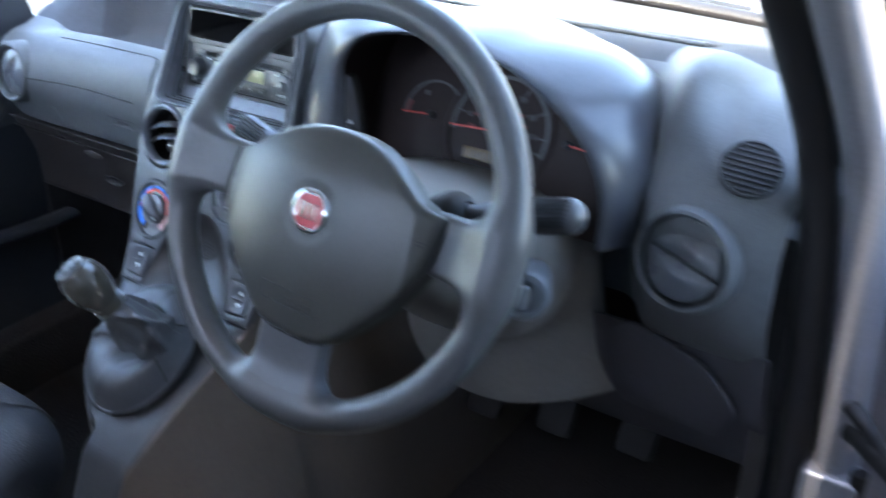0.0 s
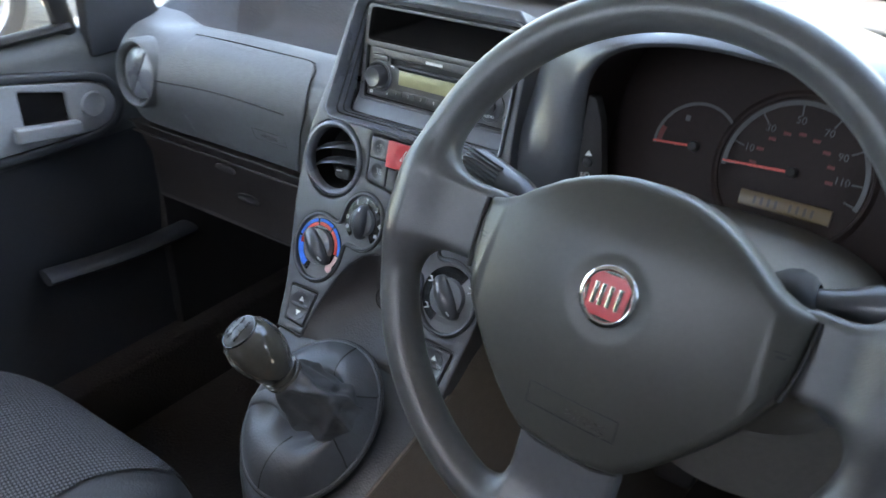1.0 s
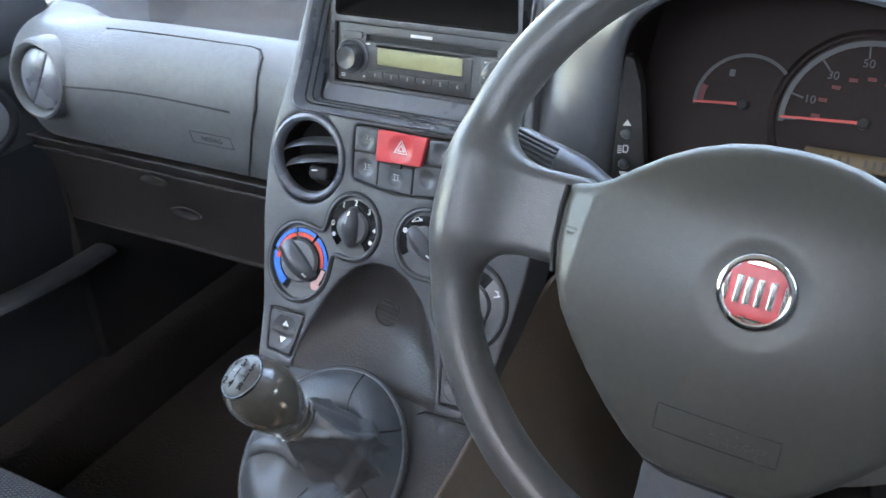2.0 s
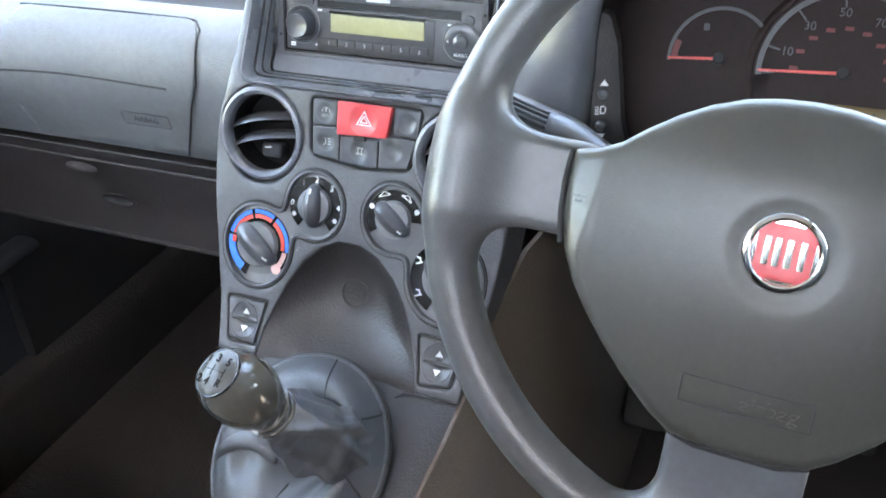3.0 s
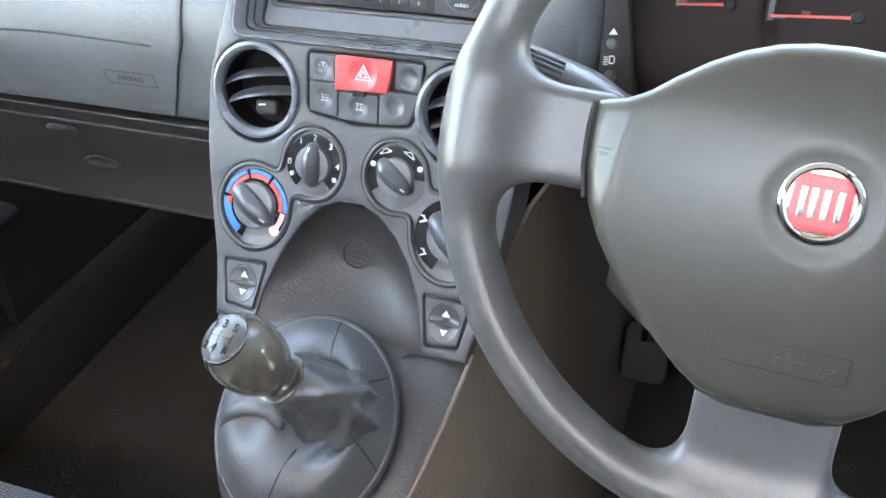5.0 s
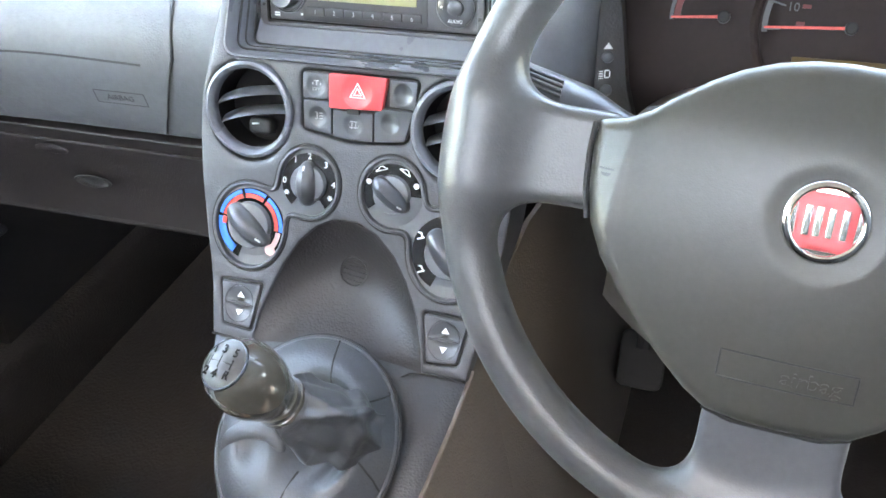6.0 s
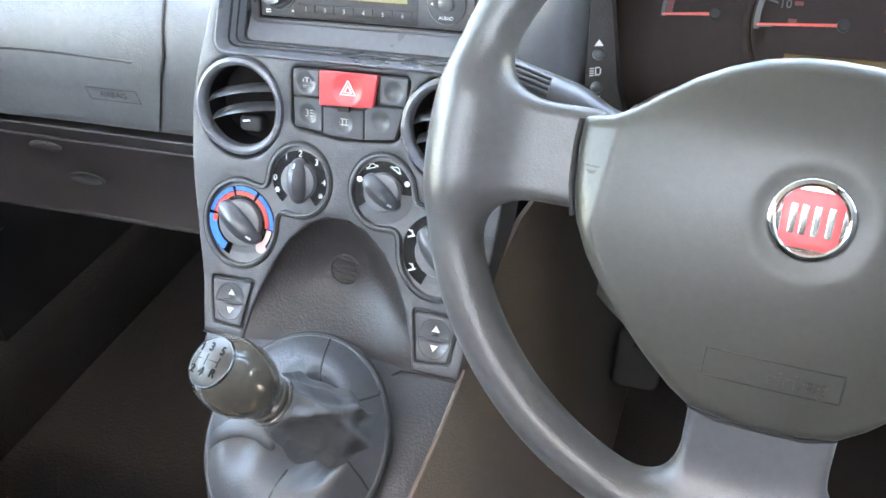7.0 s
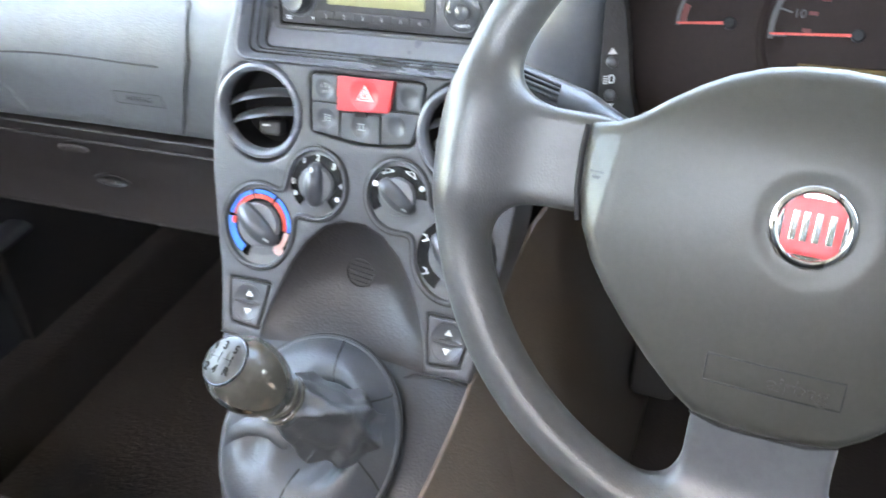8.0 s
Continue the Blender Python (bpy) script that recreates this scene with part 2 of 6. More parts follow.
def sweep(path, radius, seg=16, closed=False, up=(0, 0, 1), caps=True):
    """A tube along a path; radius: a number, or a function of the way along (0 to 1) that gives (side, height) radii."""
    pts = [Vector(p) for p in path]
    n = len(pts)
    verts, faces = [], []
    for k, p in enumerate(pts):
        t = (pts[(k + 1) % n] - pts[k - 1]) if closed else (pts[min(k + 1, n - 1)] - pts[max(k - 1, 0)])
        t.normalize()
        side = t.cross(Vector(up))
        if side.length < 1e-4:
            side = t.cross(Vector((0, 1, 0.3)))
        side.normalize()
        lift = side.cross(t)
        ra, rb = radius(k / max(1, n - 1)) if callable(radius) else (radius, radius)
        verts += [p + side * (ra * math.cos(2 * math.pi * s / seg)) + lift * (rb * math.sin(2 * math.pi * s / seg)) for s in range(seg)]
    for k in range(n if closed else n - 1):
        for s in range(seg):
            a, b, c = k * seg + s, k * seg + (s + 1) % seg, ((k + 1) % n) * seg
            faces.append([a, b, c + (s + 1) % seg, c + s])
    if caps and not closed:
        faces += [list(range(seg))[::-1], list(range((n - 1) * seg, n * seg))]
    return verts, faces


def sheet(fn, nu, nv, thick=0.0, back=None):
    """A surface fn(u, v), 0 to 1 each; with a thickness it is closed by a copy moved along back."""
    verts = [Vector(fn(i / nu, j / nv)) for j in range(nv + 1) for i in range(nu + 1)]
    w = nu + 1
    faces = [[j * w + i, j * w + i + 1, (j + 1) * w + i + 1, (j + 1) * w + i] for j in range(nv) for i in range(nu)]
    if thick:
        n0, d = len(verts), Vector(back) * thick
        verts += [v + d for v in verts]
        faces += [[n0 + k for k in f[::-1]] for f in faces]
        rim = [j for j in range(w)] + [j * w + nu for j in range(1, nv + 1)] + [nv * w + i for i in range(nu - 1, -1, -1)] + [j * w for j in range(nv - 1, 0, -1)]
        faces += [[a, b, n0 + b, n0 + a] for a, b in zip(rim, rim[1:] + rim[:1])]
    return verts, faces


def joined(*meshes):
    verts, faces = [], []
    for v, f in meshes:
        n = len(verts)
        verts += list(v)
        faces += [[n + k for k in q] for q in f]
    return verts, faces


def block(x0, x1, y0, y1, z0, z1, r=0.004):
    m = Matrix.Translation(((x0 + x1) / 2, (y0 + y1) / 2, z1))
    v, f = plate(rrect(x1 - x0, y1 - y0, max(r, 0.001)), local(m), z1 - z0, min(r, 0.45 * (z1 - z0)), step=9)
    n = len(v)
    k = len(rrect(1, 1, 0.1))
    return v, f + [list(range(n - k, n))[::-1]]


def writing(body, size, m, mat, parent, name="lettering", depth=0.0002, label="", bold=0.0):
    cu = bpy.data.curves.new(name, "FONT")
    cu.body, cu.size, cu.extrude, cu.align_x, cu.align_y = body, size, depth, "CENTER", "CENTER"
    cu.resolution_u, cu.offset = 3, bold
    tmp = bpy.data.objects.new(name, cu)
    me = bpy.data.meshes.new_from_object(tmp)
    bpy.data.objects.remove(tmp)
    me.transform(m)
    me.materials.clear()
    me.materials.append(mat)
    ob = new(name, me)
    ob.parent = parent
    if parent.type == "EMPTY":
        ob.matrix_parent_inverse = Matrix.Translation(-parent.location)
    return tagged(ob, label) if label else ob


def arc_band(cx, cy, r0, r1, a0, a1, n=24):
    """An annular sector outline, angles in degrees."""
    aa = [radians(a0 + (a1 - a0) * k / n) for k in range(n + 1)]
    return [(cx + r1 * math.cos(a), cy + r1 * math.sin(a)) for a in aa] + [(cx + r0 * math.cos(a), cy + r0 * math.sin(a)) for a in aa[::-1]]


def smooth01(x):
    x = min(1.0, max(0.0, x))
    return x * x * (3 - 2 * x)


# ---------- the car's shell: setting ----------
def struct(name, bm, mat, label, category, smooth=40):
    ob = part(name, bm, mat, None, label, smooth)
    return tagged(ob, "", category, "", "structure")


struct("ground", sheet(lambda u, v: (-300 + 600 * u, -300 + 600 * v, 0.0), 4, 4, 0.05, (0, 0, -1)), M_GROUND, "pale gravel and leaf-strewn ground outside the car", "ground")
# added dark strip, out of view, that lessens ground bounce into the doorway
struct("road", block(0.74, 1.25, -3.0, 2.5, 0.0, 0.012, 0.004), M_BOUNCECUT, "unseen dark strip added beside the car to cut light bounced off the ground", "road")
struct("floor", block(-0.72, 0.72, -1.78, 0.62, 0.27, 0.31), M_CARPET, "black carpeted car floor", "floor")
struct("wall_front", joined(block(-0.72, 0.72, 0.60, 0.64, 0.05, 0.98), block(-0.70, 0.70, 0.43, 0.64, 0.96, 0.985)), M_CARPET, "black bulkhead behind the dashboard", "wall")
struct("ceiling", sheet(lambda u, v: (-0.66 + 1.32 * u, -1.10 + 1.06 * v, 1.475 + 0.03 * math.sin(math.pi * u) + 0.02 * math.sin(math.pi * v)), 12, 12, 0.03, (0, 0, 1)), M_HEAD, "pale grey cloth headlining of the roof", "ceiling")
# added wall, out of view; its height sets how much rear light enters
struct("shade_wall_rear", joined(block(-0.68, 0.68, -1.10, -1.04, 0.27, 1.33)), M_LOWER, "unseen dark wall closing the cabin behind the front seats, added to limit rear light", "wall")
struct("wall_right", joined(block(0.64, 0.70, -1.08, -0.84, 0.27, 1.0), block(0.58, 0.68, -1.08, -0.84, 0.98, 1.48)), M_LOWER, "dark trimmed pillar behind the driver's door opening", "wall")
# two added walls, out of view: they block side light and shade the jamb
struct("shade_wall_side", block(1.26, 1.41, -1.2, -0.08, 0.0, 2.6, 0.01), M_SHADEWALL, "unseen dark wall added to block side light at the driver's doorway", "wall")
struct("shade_wall_behind", joined(block(0.705, 1.26, -0.99, -0.89, 0.0, 3.4, 0.01), block(0.56, 0.703, -0.99, -0.89, 1.50, 3.4, 0.01)), M_SHADEWALL, "unseen dark wall added to keep the sun off the driver's doorway", "wall")
struct("wall_ahead", block(-9.0, 9.0, 4.6, 4.9, 0.0, 1.6, 0.02), M_CREAM, "sunlit pale rendered wall beyond the bonnet", "wall")
struct("wall_left", joined(block(-0.70, -0.64, -1.08, -0.78, 0.27, 1.0), block(-0.68, -0.58, -1.08, -0.78, 0.98, 1.48)), M_LOWER, "dark trimmed pillar behind the passenger door", "wall")


def pillar(sx):
    base, tip = Vector((sx * 0.645, 0.40, 0.98)), Vector((sx * 0.580, -0.11, 1.47))
    pts = [base.lerp(tip, k / 10) + Vector((0, 0, 0.035 * math.sin(math.pi * k / 10))) for k in range(11)]
    return sweep(pts, lambda t: (0.038, 0.030), 14, up=(sx, 0, 0.3))


struct("trim_left", pillar(-1), M_DARK, "dark windscreen pillar trim", "trim")
struct("trim_right", pillar(1), M_DARK, "dark windscreen pillar trim", "trim")
struct("trim_header", block(-0.60, 0.60, -0.06, 0.01, 1.455, 1.49, 0.01), M_HEAD, "pale header rail above the windscreen", "trim")


def screen(u, v):
    x = -0.63 + 1.26 * u
    bow = 0.11 * (1 - (x / 0.63) ** 2)
    return (x * (1 - 0.09 * v), 0.445 + bow * (1 - 0.5 * v) - 0.50 * v, 1.0 + 0.475 * v + 0.03 * math.sin(math.pi * v))


windscreen = struct("window_1", sheet(screen, 16, 10, 0.005, (0, -0.6, -0.8)), M_GLASS, "clear curved windscreen", "window")
windscreen.visible_shadow = False
struct("trim_seal", sweep([Vector(screen(k / 24, 0.02)) + Vector((0, 0.0, 0.004)) for k in range(25)], 0.011, 10), M_RUBBER, "black windscreen seal", "trim")

# bonnet and scuttle beyond the windscreen
struct("trim_scuttle", sheet(lambda u, v: (-0.68 + 1.36 * u, 0.49 + 0.09 * math.sin(math.pi * u) + 0.14 * v, 0.99 - 0.02 * v), 12, 3, 0.02, (0, 0, -1)), M_MATT, "black plastic scuttle panel", "trim")

# ---------- dashboard ----------
DASH_X = [-0.62, -0.505, -0.435, -0.15, -0.112, -0.06, 0.06, 0.112, 0.145, 0.20, 0.33, 0.462, 0.524, 0.572, 0.64]
_p = [(0.075, 0.815), (0.038, 0.828), (0.026, 0.86), (0.020, 0.90), (0.030, 0.94), (0.050, 0.958), (0.082, 0.966), (0.122, 0.944), (0.205, 0.942), (0.255, 1.020), (0.350, 1.062), (0.53, 1.006)]
_l = _p[:7] + [(0.130, 0.990), (0.200, 1.018), (0.270, 1.044), (0.350, 1.064), (0.53, 1.006)]
_c = [(0.16, 0.815), (0.16, 0.83), (0.16, 0.87), (0.16, 0.92), (0.16, 0.98), (0.155, 1.04), (0.12, 1.070), (0.12, 1.0765), (0.15, 1.070), (0.24, 1.045), (0.37, 1.02), (0.56, 1.004)]
_s = [(0.10, 0.80), (0.09, 0.83), (0.085, 0.87), (0.08, 0.92), (0.08, 0.97), (0.085, 1.01), (0.095, 1.045), (0.11, 1.058), (0.17, 1.058), (0.25, 1.04), (0.37, 1.02), (0.56, 1.004)]
_b = [(0.10, 0.80), (0.10, 0.83), (0.10, 0.87), (0.10, 0.92), (0.10, 0.97), (0.11, 1.0), (0.13, 1.03), (0.16, 1.045), (0.20, 1.048), (0.26, 1.036), (0.38, 1.018), (0.55, 1.004)]
_e = [(0.06, 0.79), (0.030, 0.81), (0.012, 0.85), (0.006, 0.90), (0.012, 0.945), (0.034, 0.984), (0.050, 1.030), (0.080, 1.060), (0.135, 1.066), (0.22, 1.050), (0.36, 1.020), (0.50, 1.004)]
_r = [(0.06, 0.79), (0.025, 0.81), (0.005, 0.85), (0.0, 0.90), (0.008, 0.945), (0.030, 0.98), (0.065, 1.012), (0.12, 1.032), (0.19, 1.034), (0.26, 1.026), (0.36, 1.014), (0.47, 1.004)]
DASH_P = [np.array(p) for p in (_l, _l, _p, _p, _c, _c, _c, _c, _s, _b, _b, _b, _e, _r, _r)]


def dash_point(x, s, d=0.0):
    """A place on the dashboard's skin: x across, s from 0 (lower lip) to 11 (windscreen), d off the skin."""
    k = max(0, min(len(DASH_X) - 2, int(np.searchsorted(DASH_X, x)) - 1))
    f = smooth01((x - DASH_X[k]) / (DASH_X[k + 1] - DASH_X[k]))
    prof = DASH_P[k] * (1 - f) + DASH_P[k + 1] * f

    def at(q):
        q = min(11.0, max(0.0, q))
        i = min(10, int(q))
        t = q - i
        p0, p1, p2, p3 = prof[max(i - 1, 0)], prof[i], prof[i + 1], prof[min(i + 2, 11)]
        return 0.5 * (2 * p1 + (p2 - p0) * t + (2 * p0 - 5 * p1 + 4 * p2 - p3) * t * t + (3 * p1 - p0 - 3 * p2 + p3) * t ** 3)

    y, z = at(s)
    if d:
        ty, tz = at(s + 0.05) - at(s - 0.05)
        n = math.hypot(ty, tz)
        y, z = y - tz / n * d, z + ty / n * d
    end = max(0.0, x - 0.58)
    far = max(0.0, -x - 0.540)
    y -= 0.027 * math.exp(-((x + 0.485) / 0.085) ** 2 - ((z - 0.906) / 0.055) ** 2)
    return Vector((x, y + end * end * 6 + far * far * 34, z - end * end * 4 - far * far * 7))


dashboard = thing("dashboard", (0.0, 0.3, 0.80), "grained dark blue-grey plastic dashboard under the windscreen", "dashboard")
xs = np.linspace(-0.592, 0.64, 150)
dv, df = sheet(lambda u, v: dash_point(float(np.interp(u, np.linspace(0, 1, 150), xs)), 11 * v), 149, 66, 0.006, (0, 0.5, -0.6))
dmid = np.array([sum((dv[k] for k in f), Vector()) / len(f) for f in df])
opened = (np.hypot(dmid[:, 0] + 0.4935, dmid[:, 2] - 0.913) < 0.039) & (dmid[:, 1] < 0.07)
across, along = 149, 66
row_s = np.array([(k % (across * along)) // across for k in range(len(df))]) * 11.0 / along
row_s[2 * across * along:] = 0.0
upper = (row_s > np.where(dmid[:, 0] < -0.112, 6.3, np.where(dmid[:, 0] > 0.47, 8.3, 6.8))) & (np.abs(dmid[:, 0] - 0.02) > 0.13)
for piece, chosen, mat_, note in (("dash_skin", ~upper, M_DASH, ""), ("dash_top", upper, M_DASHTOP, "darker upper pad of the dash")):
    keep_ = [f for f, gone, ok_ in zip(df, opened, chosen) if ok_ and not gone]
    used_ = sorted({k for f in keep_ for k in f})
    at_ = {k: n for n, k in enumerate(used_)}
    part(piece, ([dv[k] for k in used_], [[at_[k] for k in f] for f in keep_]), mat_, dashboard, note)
cover = part("airbag_cover", plate(rounded([(-0.425, 0.0215), (-0.244, 0.0215), (-0.228, 0.055), (-0.2040, 0.100), (-0.2070, 0.140), (-0.2210, 0.158), (-0.425, 0.158)], 0.012, 5), lambda a, b, d: dash_point(a, b / 0.03, d), 0.001, 0.0008, step=0.006, top=0.0018), M_DASH, dashboard, "passenger airbag cover moulded into the dash")


# ---------- centre console ----------
FZ = [0.60, 0.7545, 0.785, 0.826, 0.865, 0.903, 0.947, 0.965, 1.0, 1.075, 1.12]
FY = [-0.215, -0.129, -0.109, -0.0884, -0.0724, -0.0564, -0.0445, -0.036, -0.018, 0.018, 0.04]


def face_y(z):
    return sum(float(np.interp(z + o, FZ, FY)) for o in (-0.012, -0.006, 0, 0.006, 0.012)) / 5


def face(x, z, d=0.0):
    s = (face_y(z + 0.004) - face_y(z - 0.004)) / 0.008
    n = math.hypot(1, s)
    return Vector((x, face_y(z) - d / n, z + d * s / n))


def face_frame(x, z, d=0.0):
    """Local axes on the console's face: X to the right, Y up along it, Z out of it."""
    s = (face_y(z + 0.01) - face_y(z - 0.01)) / 0.02
    n = math.hypot(1, s)
    m = Matrix(((1, 0, 0), (0, s / n, -1 / n), (0, 1 / n, s / n))).to_4x4()
    return Matrix.Translation(face(x, z, d)) @ m


HALF = [(0.747, 0.110), (0.785, 0.116), (0.82, 0.1235), (0.86, 0.1295), (0.895, 0.1315), (0.92, 0.130), (0.947, 0.122), (0.98, 0.115), (1.03, 0.110), (1.06, 0.107), (1.071, 0.100), (1.076, 0.088)]
ARCH = [(0.073, 0.747), (0.0695, 0.765), (0.062, 0.785), (0.052, 0.805), (0.040, 0.822), (0.025, 0.835), (0.010, 0.8415)]
hz = np.linspace(0.747, 1.076, 34)
hw = np.interp(hz, *np.array(HALF).T)
hw = np.r_[hw[0], (hw[:-2] + hw[1:-1] + hw[2:]) / 3, hw[-1]]
outline = [(w, z) for w, z in zip(hw, hz)] + [(-w, z) for w, z in zip(hw[::-1], hz[::-1])]
outline += [(-x, z) for x, z in ARCH] + ARCH[::-1]
VENTS = [(-0.087, 0.915), (0.087, 0.915)]
PODS = [((-0.0845, 0.829, 0.0325), (-0.034, 0.866, 0.0268)), ((0.0845, 0.829, 0.0330), (0.036, 0.866, 0.0268))]


def pod_outline(big, small, grow=0.0, n=90):
    c = Vector((small[0] * 0.56 + big[0] * 0.44, small[1] * 0.56 + big[1] * 0.44))

    def f(p):
        a = math.hypot(p.x - big[0], p.y - big[1]) - big[2] - grow
        b = math.hypot(p.x - small[0], p.y - small[1]) - small[2] - grow
        k = 0.016
        h = max(k - abs(a - b), 0) / k
        return min(a, b) - h * h * k / 4

    out = []
    for k in range(n):
        w = Vector((math.cos(2 * math.pi * k / n), math.sin(2 * math.pi * k / n)))
        r = 0.0
        for _ in range(60):
            q = f(c + w * r)
            if q > -1e-5:
                break
            r += max(1e-5, -q * 0.7)
        out.append(tuple(c + w * r))
    return out


SHIELD = rounded([(-0.041, 0.9485), (-0.0405, 0.905), (0.0, 0.8995), (0.0455, 0.9025), (0.0545, 0.9485)], 0.006)
SWITCH_L = [(-0.108, 0.787), (-0.0685, 0.788), (-0.075, 0.7535), (-0.102, 0.7555)]
SWITCH_R = [(-x, z) for x, z in SWITCH_L]
RECESS = rounded([(-0.109, 0.9535), (0.109, 0.9535), (0.100, 1.066), (-0.100, 1.066)], 0.012)

console = thing("centre_console", (0.0, -0.05, 0.75), "dark grey grained plastic centre console with vents and heater controls", "console")
part("fascia", plate(outline, face, 0.05, 0.0022, [circle(x, z, 0.0375, 0.0385) for x, z in VENTS] + [pod_outline(*p) for p in PODS]
                     + [inset(ccw(SHIELD), -0.001), rounded(SWITCH_L, 0.003), rounded(SWITCH_R, 0.003), RECESS], 0.005), M_FASCIA, console)


def arch_half(z):
    return float(np.interp(z, [p[1] for p in ARCH] + [0.8425], [p[0] for p in ARCH] + [0.001]))


def scoop(u, v):
    z = 0.8425 - 0.1525 * v
    x = (2 * u - 1) * (arch_half(z) + 0.001)
    q = (0.8425 - z) / 0.088
    deep = 0.003 * min(1, v * 12) + (0.016 * math.sin(math.pi * min(1.0, q)) if q < 1 else -0.09 * (q - 1) * 0.088)
    return face(x, z, -0.0015 - deep * (1 - abs(2 * u - 1) ** 2.6))


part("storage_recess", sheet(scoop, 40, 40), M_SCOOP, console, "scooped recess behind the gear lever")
g = face_frame(0.001, 0.8035, -0.0195) @ pose(0, 0, 0, 3, 0, 0)
# flat dark disc stands in for the shade between the slats
part("grille_gap_shade", lathe(g, [(0.0114, -0.0008), (0.0, -0.0008)], 24), M_VOID, console)
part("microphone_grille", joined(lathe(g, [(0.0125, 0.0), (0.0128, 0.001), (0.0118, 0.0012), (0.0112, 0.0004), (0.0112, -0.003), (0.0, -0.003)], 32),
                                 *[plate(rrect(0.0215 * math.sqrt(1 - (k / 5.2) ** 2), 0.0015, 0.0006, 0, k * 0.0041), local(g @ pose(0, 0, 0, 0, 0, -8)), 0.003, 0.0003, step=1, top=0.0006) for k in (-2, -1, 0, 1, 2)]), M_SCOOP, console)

# ---------- console base, between the seats ----------
BASE_Y = [-0.10, -0.130, -0.16, -0.20, -0.25, -0.29, -0.315, -0.33]
BASE_Z = [0.765, 0.747, 0.730, 0.705, 0.668, 0.628, 0.575, 0.32]
BASE_W = [0.112, 0.110, 0.106, 0.098, 0.084, 0.068, 0.060, 0.060]


def base_edge(q):
    return tuple(float(np.interp(q, np.linspace(0, 1, 8), a)) for a in (BASE_Y, BASE_Z, BASE_W))


def base_left(y, w):
    """The left edge hugs the gaiter's ring and closes in front of it."""
    if y > -0.200:
        return w + (0.072 - w) * smooth01((-0.130 - y) / 0.070)
    return max(0.010, 0.072 * math.sqrt(max(0.0, 1 - ((y + 0.200) / 0.068) ** 2)))


def base_skin(u, v):
    y, z, w = base_edge(v)
    c = 2 * u - 1
    lw = base_left(y, w)
    return (-lw + (w + lw) * u, y, z - 0.005 * max(0.0, (abs(c) - 0.85) / 0.15) ** 2)


def base_side(sx):
    def fn(u, v):
        y, z, w = base_edge(u)
        w = w if sx > 0 else base_left(y, w)
        z -= 0.005
        flare = 0.02 * math.sin(math.pi * v * 0.5) + 0.035 * v if sx > 0 else -0.01 * v
        return (sx * (w + 0.0008 + flare), y - 0.03 * v * u, z + (0.315 - z) * v)
    return fn


tunnel = thing("transmission_tunnel", (0.0, -0.2, 0.31), "dark plastic tunnel cover between the footwells, right side painted as warmly lit", "tunnel cover")
part("tunnel_cover", sheet(base_skin, 40, 42), M_TUNNELTOP, tunnel)
# warm bounce is painted on the right side only; left stays dark trim
part("tunnel_side", sheet(base_side(1), 40, 20), M_TUNNELLIT, tunnel, "side panel with warm bounced light painted into its brown-grey")
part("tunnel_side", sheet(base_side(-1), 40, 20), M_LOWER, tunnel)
part("tunnel_edge", sweep([Vector(base_skin(1.0, q)) + Vector((0.0006, 0, 0.0)) for q in np.linspace(0.1, 0.95, 30)], 0.0022, 8), M_TUNNELLIT, tunnel)
part("front_side", sheet(lambda u, v: (0.131 + 0.035 * v + 0.012 * math.sin(u * 3) - 0.020 * smooth01(1 - u * 6), -0.118 + 0.713 * u, 0.83 - 0.085 * smooth01(1 - u * 9) - (0.52 - 0.085 * smooth01(1 - u * 9)) * v), 16, 12, 0.004, (-1, 0, 0)), M_TUNNELLIT, tunnel, "side panel with warm bounced light painted into its brown-grey")
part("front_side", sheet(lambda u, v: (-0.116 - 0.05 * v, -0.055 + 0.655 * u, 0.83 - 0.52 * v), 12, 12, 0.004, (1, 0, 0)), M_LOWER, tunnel)

